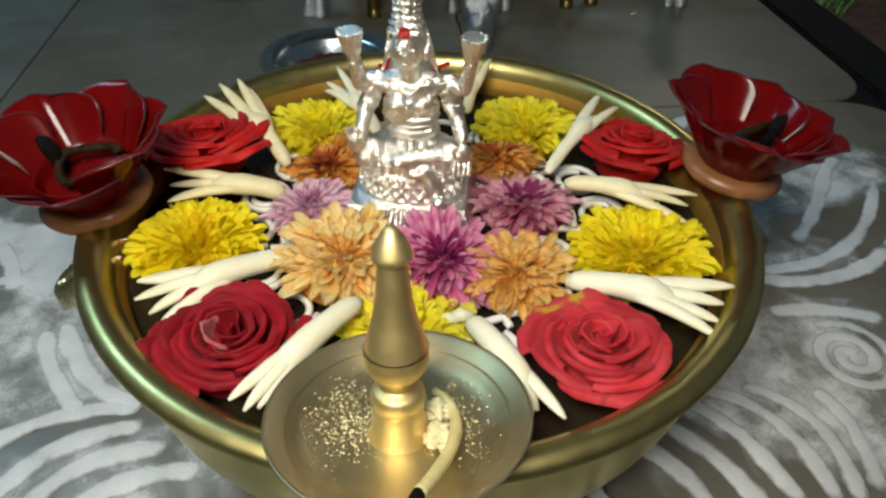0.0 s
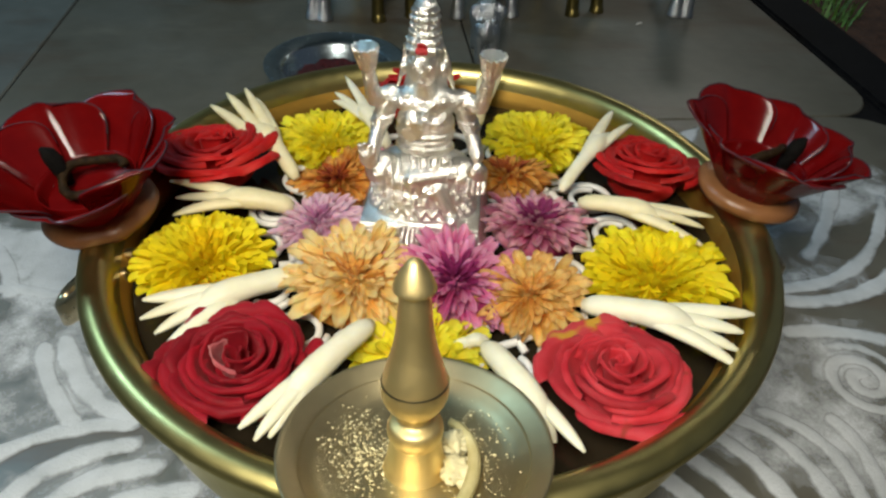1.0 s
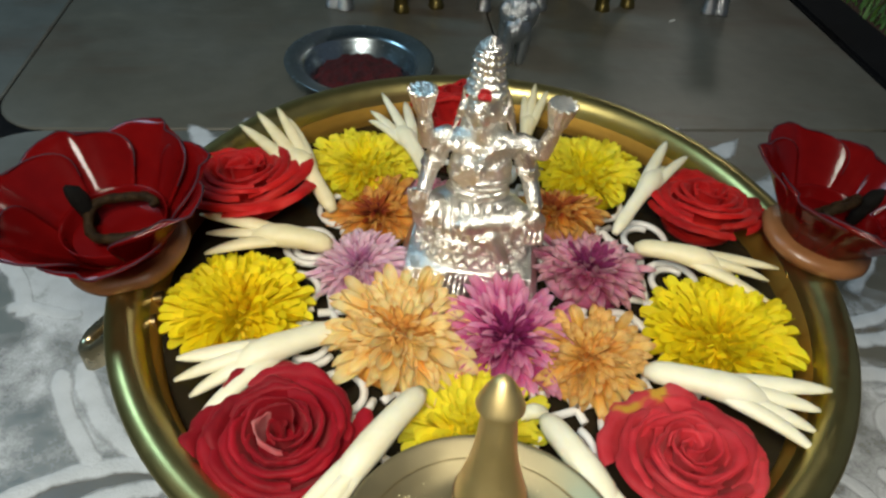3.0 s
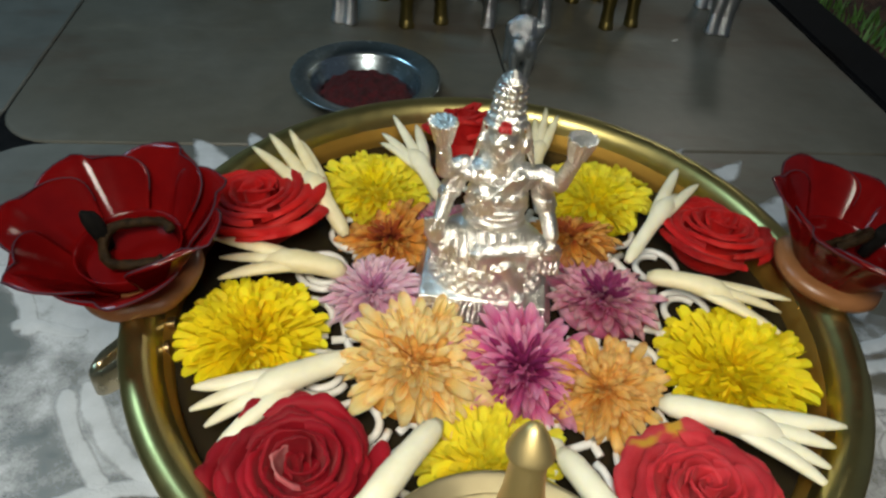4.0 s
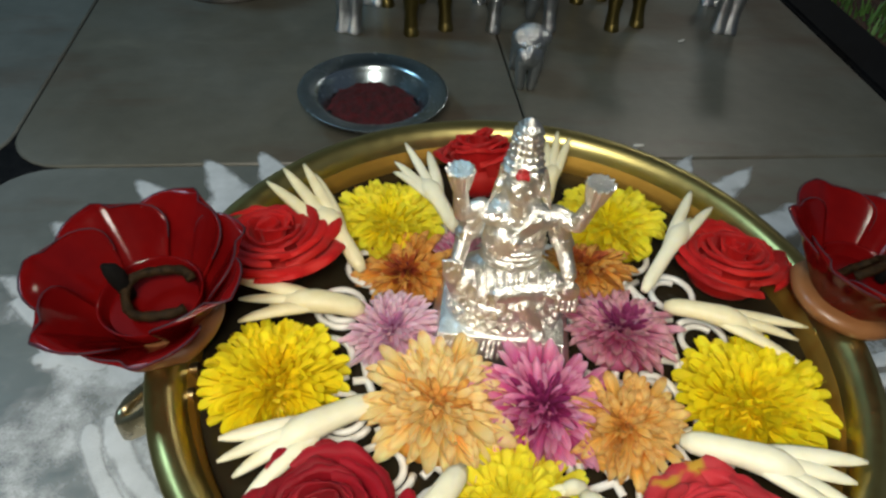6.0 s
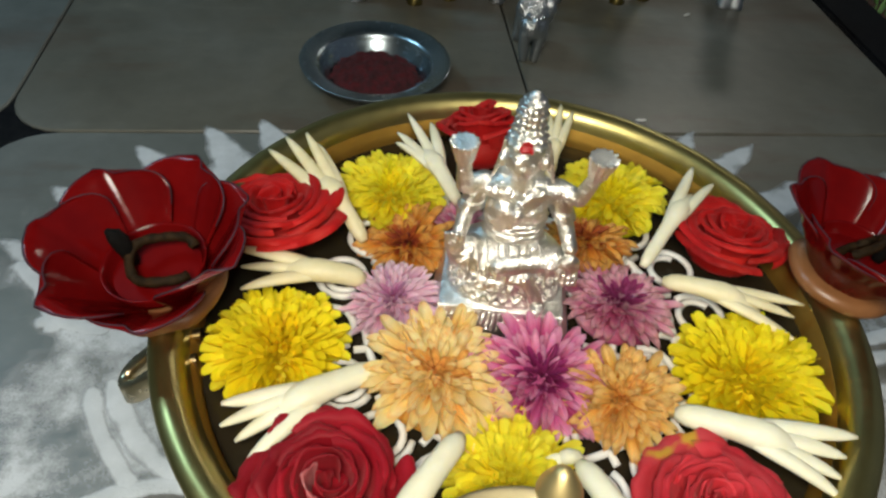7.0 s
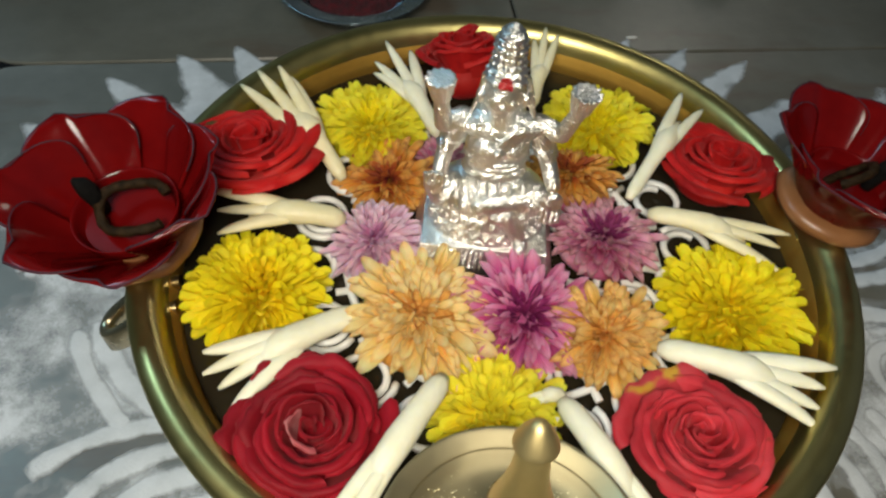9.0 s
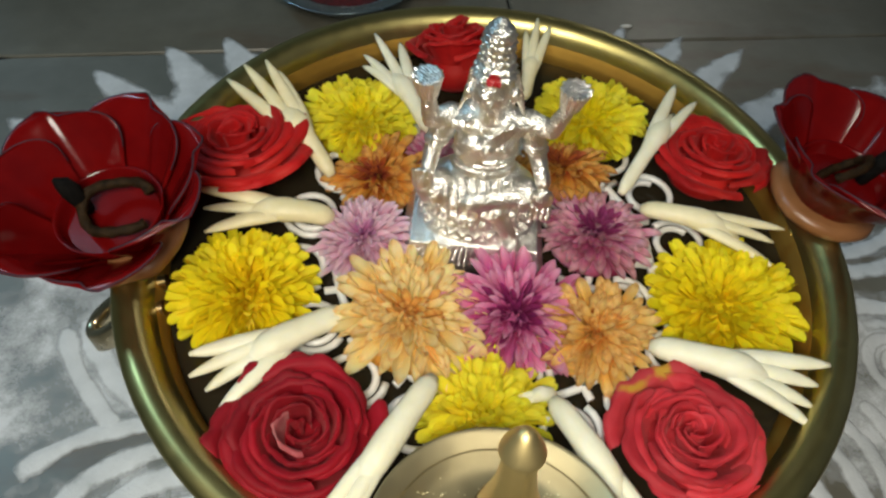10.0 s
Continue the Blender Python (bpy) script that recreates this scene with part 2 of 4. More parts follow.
# chalk powder: white where it lies thick, thinning out to loose grains
POWDER, _nt, _b = material("white_chalk")
_b.inputs["Roughness"].default_value = 0.95
_uv = _nt.nodes.new("ShaderNodeUVMap")
_sep = _nt.nodes.new("ShaderNodeSeparateXYZ")
_nt.links.new(_uv.outputs["UV"], _sep.inputs[0])
_n = noise_tex(_nt, 38, 8.0, rough=0.62)
_g = noise_tex(_nt, 900, 2.0)
_r = ramp(_nt, _n.outputs["Fac"], [(0.3, (0.43, 0.46, 0.48)), (0.7, (0.62, 0.65, 0.68))])
_nt.links.new(_r.outputs["Color"], _b.inputs["Base Color"])
_m1 = node(_nt, "ShaderNodeMath")
_m1.operation = "MULTIPLY_ADD"
_m1.inputs[1].default_value, _m1.inputs[2].default_value = 1.5, -0.66
_nt.links.new(_n.outputs["Fac"], _m1.inputs[0])
_m2 = node(_nt, "ShaderNodeMath")
_m2.operation = "MULTIPLY_ADD"
_m2.inputs[1].default_value = 0.30
_nt.links.new(_g.outputs["Fac"], _m2.inputs[0])
_nt.links.new(_m1.outputs[0], _m2.inputs[2])
_m3 = node(_nt, "ShaderNodeMath")
_m3.operation = "ADD"
_nt.links.new(_m2.outputs[0], _m3.inputs[0])
_nt.links.new(_sep.outputs["Y"], _m3.inputs[1])
_cut = node(_nt, "ShaderNodeMapRange")
_cut.inputs["From Min"].default_value, _cut.inputs["From Max"].default_value = 0.46, 0.94
_nt.links.new(_m3.outputs[0], _cut.inputs["Value"])
_nt.links.new(_cut.outputs["Result"], _b.inputs["Alpha"])
add_bump(_nt, _b, _g.outputs["Fac"], 0.6, 0.001)

YELLOW = petal_material("yellow_petal", (0.94, 0.70, 0.006), (0.96, 0.78, 0.010), (0.96, 0.82, 0.020), veined=0.08)
YELLOW_IN = petal_material("yellow_inner_petal", (0.86, 0.54, 0.004), (0.94, 0.68, 0.008), (0.95, 0.75, 0.012), veined=0.08)
LEMON = petal_material("lemon_petal", (0.94, 0.73, 0.008), (0.96, 0.81, 0.02), (0.96, 0.86, 0.06), veined=0.08)
PEACH = petal_material("peach_petal", (0.85, 0.40, 0.07), (0.97, 0.70, 0.24), (0.98, 0.82, 0.42), dark_edge=(0.90, 0.60, 0.24), veined=0.15)
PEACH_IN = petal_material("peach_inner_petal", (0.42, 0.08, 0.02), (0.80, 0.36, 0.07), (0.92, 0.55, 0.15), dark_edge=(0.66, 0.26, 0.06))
ORANGE = petal_material("orange_petal", (0.66, 0.22, 0.02), (0.94, 0.56, 0.13), (0.96, 0.68, 0.26), dark_edge=(0.75, 0.40, 0.12), veined=0.2)
RUST = petal_material("rust_petal", (0.34, 0.04, 0.012), (0.80, 0.33, 0.04), (0.88, 0.50, 0.13), dark_edge=(0.60, 0.24, 0.07))
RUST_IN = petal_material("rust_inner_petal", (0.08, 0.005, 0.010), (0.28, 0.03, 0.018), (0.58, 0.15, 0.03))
MAGENTA = petal_material("magenta_petal", (0.32, 0.014, 0.09), (0.70, 0.11, 0.33), (0.88, 0.42, 0.60))
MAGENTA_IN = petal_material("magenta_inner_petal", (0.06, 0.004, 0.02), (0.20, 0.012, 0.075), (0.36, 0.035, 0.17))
PINK = petal_material("pink_petal", (0.58, 0.18, 0.34), (0.84, 0.47, 0.62), (0.92, 0.68, 0.76))
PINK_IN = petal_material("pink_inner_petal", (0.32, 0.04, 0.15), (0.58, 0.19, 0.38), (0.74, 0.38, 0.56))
PURPLE = petal_material("purple_petal", (0.32, 0.024, 0.10), (0.70, 0.20, 0.36), (0.84, 0.46, 0.55), dark_edge=(0.56, 0.30, 0.30))
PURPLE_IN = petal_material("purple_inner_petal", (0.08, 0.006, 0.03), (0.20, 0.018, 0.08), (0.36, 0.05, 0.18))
CRIMSON = rose_material("crimson_rose", (0.20, 0.002, 0.008), (0.33, 0.004, 0.014), (0.42, 0.009, 0.024), (0.16, 0.003, 0.01))
SCARLET = rose_material("scarlet_rose", (0.36, 0.004, 0.006), (0.55, 0.010, 0.010), (0.62, 0.03, 0.02), (0.26, 0.006, 0.012))
CORAL = rose_material("coral_rose", (0.45, 0.012, 0.025), (0.62, 0.040, 0.055), (0.68, 0.085, 0.10), (0.30, 0.05, 0.02))
_nt, _b = CORAL.node_tree, CORAL.node_tree.nodes["Principled BSDF"]
_spot = ramp(_nt, noise_tex(_nt, 34, 3.0).outputs["Fac"], [(0.66, (0, 0, 0)), (0.70, (1, 1, 1))])
_nt.links.new(mix_colour(_nt, "MIX", _spot.outputs["Color"], _b.inputs["Base Color"].links[0].from_socket, (0.62, 0.36, 0.04)), _b.inputs["Base Color"])
PALE_ROSE = rose_material("pale_rose_petal", (0.48, 0.06, 0.08), (0.60, 0.20, 0.20), (0.70, 0.36, 0.34), (0.36, 0.02, 0.03))

# ---- building helpers ----


def mesh_of(name, verts, faces, mat, smooth=True, uvs=None):
    me = bpy.data.meshes.new(name)
    me.from_pydata([tuple(v) for v in verts], [], faces)
    me.materials.append(mat)
    if uvs:
        layer = me.uv_layers.new(name="UVMap")
        for loop in me.loops:
            layer.data[loop.index].uv = uvs[loop.vertex_index]
    me.polygons.foreach_set("use_smooth", [smooth] * len(me.polygons))
    me.update()
    return me


def from_bmesh(name, bm, mat, smooth=True):
    me = bpy.data.meshes.new(name)
    bm.normal_update()
    bm.to_mesh(me)
    bm.free()
    me.materials.append(mat)
    me.polygons.foreach_set("use_smooth", [smooth] * len(me.polygons))
    return me


def part(name, me, parent, m=None, label=""):
    ob = new(name, me)
    ob.parent = parent
    if m is not None:
        ob.matrix_basis = m
    return tagged(ob, label)


def thing(name, m, label, category, group="", kind=""):
    ob = new(name)
    ob.empty_display_size = 0.01
    ob.matrix_basis = m
    return tagged(ob, label, category, group, kind)


def lathe(name, profile, mat, seg=96, wobble=0.0):
    """A turned body from (radius, height) pairs; a radius of 0 closes it."""
    verts, faces, rings = [], [], []
    for r, z in profile:
        if r == 0:
            rings.append([len(verts)])
            verts.append((0, 0, z))
        else:
            rings.append(range(len(verts), len(verts) + seg))
            for k in range(seg):
                a = 2 * math.pi * k / seg
                w = 1 + wobble * noise.noise((math.cos(a) * 2, math.sin(a) * 2, z * 40))
                verts.append((r * w * math.cos(a), r * w * math.sin(a), z))
    for a, b in zip(rings, rings[1:]):
        for k in range(seg):
            j = (k + 1) % seg
            if len(a) == 1 and len(b) > 1:
                faces.append((a[0], b[j], b[k]))
            elif len(b) == 1 and len(a) > 1:
                faces.append((a[k], a[j], b[0]))
            elif len(a) > 1:
                faces.append((a[k], a[j], b[j], b[k]))
    return mesh_of(name, verts, faces, mat)


def smooth_profile(points, steps=4):
    """Catmull-Rom through (radius, height) pairs."""
    out = []
    for i in range(len(points) - 1):
        p0, p1, p2, p3 = (Vector(points[max(0, min(len(points) - 1, i + d))]) for d in (-1, 0, 1, 2))
        for s in range(steps):
            t = s / steps
            v = 0.5 * (2 * p1 + (p2 - p0) * t + (2 * p0 - 5 * p1 + 4 * p2 - p3) * t * t + (3 * p1 - p0 - 3 * p2 + p3) * t**3)
            out.append((max(v[0], 0.0), v[1]))
    return out + [tuple(points[-1])]


def bezier(a, b, c, n):
    a, b, c = Vector(a), Vector(b), Vector(c)
    return [(1 - t) ** 2 * a + 2 * t * (1 - t) * b + t * t * c for t in (k / (n - 1) for k in range(n))]


def tube(name, points, radii, mat, seg=10, flat=1.0):
    """A round or flattened rod along points with closed, rounded ends."""
    points = [Vector(p) for p in points]
    verts, faces = [], []
    up = Vector((0, 0, 1))
    for i, p in enumerate(points):
        d = (points[min(i + 1, len(points) - 1)] - points[max(i - 1, 0)]).normalized()
        side = d.cross(up)
        side = side.normalized() if side.length > 1e-4 else Vector((1, 0, 0))
        over = side.cross(d)
        for k in range(seg):
            a = 2 * math.pi * k / seg
            verts.append(p + radii[i] * (math.cos(a) * side + flat * math.sin(a) * over))
    for i in range(len(points) - 1):
        for k in range(seg):
            j = (k + 1) % seg
            faces.append((i * seg + k, i * seg + j, (i + 1) * seg + j, (i + 1) * seg + k))
    last = (len(points) - 1) * seg
    faces.append(tuple(reversed(range(seg))))
    faces.append(tuple(range(last, last + seg)))
    return mesh_of(name, verts, faces, mat)


def blob(bm, centre, radii, m=None, cuts=2):
    """An ellipsoid added to bm."""
    t = Matrix.Translation(centre) @ (m or Matrix()) @ Matrix.Diagonal((*radii, 1))
    bmesh.ops.create_icosphere(bm, subdivisions=cuts, radius=1.0, matrix=t)


def limb(bm, a, b, ra, rb):
    """A tapered rod with round ends added to bm."""
    a, b = Vector(a), Vector(b)
    t = Matrix.Translation((a + b) / 2) @ (b - a).to_track_quat("Z", "Y").to_matrix().to_4x4()
    bmesh.ops.create_cone(bm, cap_ends=True, segments=14, radius1=ra, radius2=rb, depth=(b - a).length, matrix=t)
    blob(bm, a, (ra, ra, ra))
    blob(bm, b, (rb, rb, rb))


def box(bm, low, high, m=None):
    size = [h - l for l, h in zip(low, high)]
    mid = [(h + l) / 2 for l, h in zip(low, high)]
    t = (m or Matrix()) @ Matrix.Translation(mid) @ Matrix.Diagonal((*size, 1))
    bmesh.ops.create_cube(bm, size=1.0, matrix=t)


def cast(ob, voxel, smooth=3):
    """Melts the joined forms of a figurine into one skin."""
    mod = ob.modifiers.new("skin", "REMESH")
    mod.mode, mod.voxel_size, mod.use_smooth_shade = "VOXEL", voxel, True
    if smooth:
        s = ob.modifiers.new("soften", "SMOOTH")
        s.factor, s.iterations = 0.5, smooth
    return ob


# ---- setting: floor, edging, garden, unseen porch walls and ceiling ----
PITCH, JOINT_X, JOINT_Y, CORNER = 0.3985, 0.0735, 0.238, 0.044

floor = tagged(new("floor"), "brown-grey stone tile floor with black corner insets", "floor", kind="structure")


def tile_mesh(name, w, d, mat, cut=CORNER, thick=0.012):
    """A tile with four rounded-off corners and eased edges, its top at z = 0."""
    ring = []
    for sx, sy, a0 in ((1, 1, 0), (-1, 1, 90), (-1, -1, 180), (1, -1, 270)):
        for k in range(7):
            a = radians(a0 + 15 * k)
            ring.append((sx * (w / 2 - cut) + cut * math.cos(a), sy * (d / 2 - cut) + cut * math.sin(a)))
    n = len(ring)
    e = 0.0012
    verts = [(x * (1 - 2 * e / w), y * (1 - 2 * e / d), 0) for x, y in ring] + [(x, y, -e) for x, y in ring] + [(x, y, -thick) for x, y in ring]
    faces = [tuple(range(n))]
    for lay in (0, n):
        for k in range(n):
            j = (k + 1) % n
            faces.append((lay + k, lay + n + k, lay + n + j, lay + j))
    return mesh_of(name, verts, faces, mat, smooth=False)


def slab(name, low, high, mat, label, category, bevel=0.0, kind="structure"):
    bm = bmesh.new()
    box(bm, low, high)
    if bevel:
        bmesh.ops.bevel(bm, geom=bm.edges[:], offset=bevel, segments=2, affect="EDGES")
    ob = new(name, from_bmesh(name, bm, mat, smooth=False))
    return tagged(ob, label, category, kind=kind)


bm = bmesh.new()
box(bm, (-1.9, -1.9, -0.06), (0.422, 1.75, -0.0022))
part("bedding", from_bmesh("bedding", bm, BLACK_STONE, smooth=False), floor, label="black stone insets and joints")

slab("garden_edging", (0.4205, -1.9, -0.06), (0.479, 1.75, 0.0035), BLACK_STONE, "black granite edging strip beside the garden bed", "edging", 0.003)
bm = bmesh.new()
bmesh.ops.create_grid(bm, x_segments=60, y_segments=90, size=0.5)
for v in bm.verts:
    v.co.x, v.co.y = 0.479 + (v.co.x + 0.5) * 1.42, -1.9 + (v.co.y + 0.5) * 3.65
    v.co.z = -0.008 + 0.010 * noise.fractal(v.co * 14, 1.0, 2.0, 4) + 0.006 * noise.noise(v.co * 60)
tagged(new("ground", from_bmesh("ground", bm, SOIL)), "dark brown garden soil with sparse grass", "soil", kind="structure")

random.seed(5)
verts, faces = [], []
for _ in range(900):
    cx, cy = random.uniform(0.487, 0.80), random.uniform(0.1, 0.95)
    if noise.noise((cx * 13, cy * 13, 3)) < 0.22:
        continue
    for _b in range(5):
        a, h, w = random.uniform(0, 6.28), random.uniform(0.010, 0.026), random.uniform(0.0008, 0.0018)
        x, y = cx + random.gauss(0, 0.006), cy + random.gauss(0, 0.006)
        i = len(verts)
        lean = random.uniform(0.2, 0.9) * h
        ca, sa = math.cos(a), math.sin(a)
        for s, ww in ((0, 1), (0.55, 0.8), (1, 0.1)):
            px, py, pz = x + ca * lean * s * s, y + sa * lean * s * s, -0.010 + h * s
            verts += [(px - sa * w * ww, py + ca * w * ww, pz), (px + sa * w * ww, py - ca * w * ww, pz)]
        faces += [(i, i + 1, i + 3, i + 2), (i + 2, i + 3, i + 5, i + 4)]
tagged(new("grass", mesh_of("grass", verts, faces, GRASS)), "short green grass growing in the garden soil", "grass", kind="stuff")

# unseen walls and ceiling, added to enclose the place and reflect in the metal
slab("wall_back", (-2.0, 1.75, -0.06), (1.9, 1.87, 2.6), PLASTER, "unseen pale plastered wall added to close the porch", "wall")
slab("wall_left", (-2.02, -1.9, -0.06), (-1.9, 1.75, 2.6), PLASTER, "unseen pale plastered wall added to close the porch", "wall")
slab("wall_front", (-2.0, -2.02, -0.06), (1.9, -1.9, 2.6), PLASTER, "unseen pale plastered wall added to close the porch", "wall")
slab("ceiling", (-2.0, -2.0, 2.6), (1.9, 1.9, 2.7), PLASTER, "unseen pale plastered ceiling added to close the porch", "ceiling")

# ---- the brass bowl with its handles, water and lace disc ----
BOWL_OUTSIDE = smooth_profile([(0.060, 0.0), (0.096, 0.004), (0.120, 0.020), (0.1330, 0.042), (0.1385, 0.064), (0.1392, 0.082), (0.1400, 0.0895), (0.1420, 0.0922), (0.1450, 0.0938), (0.1470, 0.0962), (0.1464, 0.0990), (0.1440, 0.1007), (0.1410, 0.1012), (0.1375, 0.1000), (0.1346, 0.0966), (0.1328, 0.0915)], 5)
BOWL_INSIDE = smooth_profile([(0.1328, 0.0915), (0.1316, 0.0885), (0.1305, 0.0845), (0.1300, 0.0760), (0.1265, 0.0600), (0.114, 0.036), (0.090, 0.014), (0.05, 0.006), (0.0, 0.005)], 5)
bowl = thing("urli_bowl", pose(-0.0005, -0.003, 0.0), "wide shallow polished brass bowl filled with water and flowers", "bowl")
part("body", lathe("body", [(0.0, 0.0)] + BOWL_OUTSIDE, BRASS, 160), bowl, label="polished brass body with a broad sloping rim")
part("lining", lathe("lining", BOWL_INSIDE, BRASS_INSIDE, 160), bowl, label="golden yellow inner wall, rougher than the rim")
part("water", lathe("water", [(0.0, 0.0815), (0.06, 0.0815), (0.1303, 0.0815)], WATER, 96), bowl, label="dark still water")


def strap_mesh(sign):
    """A flat brass strap bent outward into a loop."""
    path = [(0.132, -0.0300), (0.147, -0.0318), (0.156, -0.0322), (0.1622, -0.0300), (0.1642, -0.0260), (0.1625, -0.0220), (0.156, -0.0195), (0.147, -0.0185), (0.132, -0.0180)]
    fine = smooth_profile([(x, y + 0.1) for x, y in path], 5)
    verts, faces = [], []
    pts = [Vector((sign * x - (0.0 if sign > 0 else -0.0035), y - 0.092 + 0.002 * sign, 0)) for x, y in fine]
    for i, p in enumerate(pts):
        d = (pts[min(i + 1, len(pts) - 1)] - pts[max(i - 1, 0)]).normalized()
        side = Vector((-d.y, d.x, 0))
        drop = -0.019 * math.sin(math.pi * i / (len(pts) - 1)) ** 1.5
        for u, w in ((-1, 0.8), (-0.6, 1), (0.6, 1), (1, 0.8), (1, -0.8), (0.6, -1), (-0.6, -1), (-1, -0.8)):
            verts.append(p + side * 0.0023 * u + Vector((0, 0, 0.085 + drop + 0.0068 * w)))
    for i in range(len(pts) - 1):
        for k in range(8):
            j = (k + 1) % 8
            faces.append((i * 8 + k, i * 8 + j, (i + 1) * 8 + j, (i + 1) * 8 + k))
    return mesh_of("handle", verts, faces, HANDLE)


for sign in (-1, 1):
    part("handle", strap_mesh(sign), bowl, label="bent brass strap handle")

# lace disc: rings of curls in white plastic
lace = thing("lace_disc", pose(0.002, -0.010, 0.0860), "white plastic lace disc floating under the flowers", "lace disc")
curl_pts = [((0.0075 + 0.0045 * k / 26) * math.cos(k * 0.30), (0.0075 + 0.0045 * k / 26) * math.sin(k * 0.30), 0) for k in range(27)]
curl = tube("curl", curl_pts, [0.0016] * 27, LACE, 6)
spoke = tube("spoke", [(0.028, 0, 0), (0.05, 0.002, 0), (0.072, 0, 0)], [0.0017] * 3, LACE, 6)
for ring_r, count in ((0.080, 18), (0.056, 12)):
    for k in range(count):
        a = 2 * math.pi * k / count
        part("curl", curl, lace, pose(ring_r * math.cos(a), ring_r * math.sin(a), 0, 0, 0, math.degrees(a) + 40))
for k in range(18):
    part("spoke", spoke, lace, pose(0, 0, 0, 0, 0, 20 * k + 10))
for rr in (0.066, 0.040):
    pts = [(rr * math.cos(k * 2 * math.pi / 60), rr * math.sin(k * 2 * math.pi / 60), 0) for k in range(61)]
    part("hoop", tube("hoop", pts, [0.0017] * 61, LACE, 6), lace)

# ---- flowers ----


def spoon_petal(name, width, curl, cup, mat, pointed):
    """A petal one unit long, from its foot at the origin along x: channelled, its tip curled up, round or pointed."""
    verts, faces = [], []
    if pointed:
        stations = ((0, 0.42), (0.22, 0.70), (0.45, 0.94), (0.66, 1.0), (0.82, 0.84), (0.93, 0.50), (1.0, 0.12))
    else:
        stations = ((0, 0.40), (0.25, 0.62), (0.50, 0.84), (0.72, 1.0), (0.88, 0.96), (0.96, 0.70), (1.0, 0.36))
    for s, w in stations:
        for side in (-1, -0.5, 0, 0.5, 1):
            z = curl * s * s + cup * side * side * w * width
            x = s - (0.035 if side == 0 and s == 1.0 else 0.0)
            verts.append((x, side * w * width / 2, z))
    for i in range(len(stations) - 1):
        for k in range(4):
            a = 5 * i + k
            faces.append((a, a + 5, a + 6, a + 1))
    return mesh_of(name, verts, faces, mat)


def mum(centre, radius, height, count, outer, inner, label, width=0.36, tilt=(0, 0), seed=1, pointed=False, cut=0.14, fade=0.10, rise=78, ragged=0.06):
    """A chrysanthemum: petals set by the golden angle over a dome; those within cut of the middle take the inner colour."""
    rnd = random.Random(seed)
    root = thing("chrysanthemum", pose(*centre, tilt[0], tilt[1], rnd.uniform(0, 360)), label, "flower", "chrysanthemums in the bowl")
    kinds = [[spoon_petal("petal", width * w, c, u, m, pointed) for w, c, u in ((1.0, 0.10, 0.55), (1.15, 0.20, 0.42), (0.88, 0.06, 0.75), (1.05, -0.05, 0.5))] for m in (outer, inner)]
    for i in range(count):
        f = (i + 0.5) / count
        rho = math.sqrt(f)
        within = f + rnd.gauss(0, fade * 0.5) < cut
        az = 137.508 * i + rnd.gauss(0, 5)
        el = rise * (1 - rho) ** 0.85 - 7 * rho + rnd.gauss(0, 6)
        ln = radius * (0.30 + 0.34 * rho) * rnd.uniform(0.88, 1.10)
        tip_r = radius * rho * (1 + rnd.gauss(0, ragged))
        tip_z = height * (1 - 0.92 * rho ** 2.2) + 0.003 + rnd.gauss(0, 0.0007)
        if f < 0.05:
            tip_z -= height * 0.10
        ce, se = math.cos(radians(el)), math.sin(radians(el))
        m = pose(0, 0, 0, 0, 0, az) @ pose(tip_r - ln * ce, 0, tip_z - ln * se, 0, -el, rnd.gauss(0, 6)) @ pose(0, 0, 0, rnd.gauss(0, 13), 0, 0)
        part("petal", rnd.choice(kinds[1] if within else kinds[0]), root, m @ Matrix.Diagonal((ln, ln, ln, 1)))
    bm = bmesh.new()
    blob(bm, (0, 0, 0.001), (radius * 0.74, radius * 0.76, height * 0.74), cuts=3)
    part("heart", from_bmesh("heart", bm, outer), root)
    return root


mum((-0.0985, -0.0240, 0.0860), 0.0300, 0.0130, 285, YELLOW, YELLOW_IN, "large bright yellow chrysanthemum with dense petals", 0.27, (2, 0), 11, cut=0.16, ragged=0.05)
mum((0.0895, -0.0440, 0.0845), 0.0325, 0.0120, 285, YELLOW, YELLOW_IN, "large bright yellow chrysanthemum with dense petals", 0.27, (0, 3), 12, cut=0.05, ragged=0.05)
mum((-0.0500, 0.0680, 0.0850), 0.0285, 0.0125, 230, LEMON, YELLOW, "yellow chrysanthemum with short dense petals", 0.30, (0, 0), 13)
mum((0.0605, 0.0620, 0.0850), 0.0290, 0.0125, 230, LEMON, YELLOW, "yellow chrysanthemum with short dense petals", 0.30, (0, 0), 14)
mum((-0.0145, -0.0800, 0.0825), 0.0270, 0.0100, 210, LEMON, LEMON, "lemon yellow chrysanthemum beside the brass plate", 0.30, (0, 0), 15)
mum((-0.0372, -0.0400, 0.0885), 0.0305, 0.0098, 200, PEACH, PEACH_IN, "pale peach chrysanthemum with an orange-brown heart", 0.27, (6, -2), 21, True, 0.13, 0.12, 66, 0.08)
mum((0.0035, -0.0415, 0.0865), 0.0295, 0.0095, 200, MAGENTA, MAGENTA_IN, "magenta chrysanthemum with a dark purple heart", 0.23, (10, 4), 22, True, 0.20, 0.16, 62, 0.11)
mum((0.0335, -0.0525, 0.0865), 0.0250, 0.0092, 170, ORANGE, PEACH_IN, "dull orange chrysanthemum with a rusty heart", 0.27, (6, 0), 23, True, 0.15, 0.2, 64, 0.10)
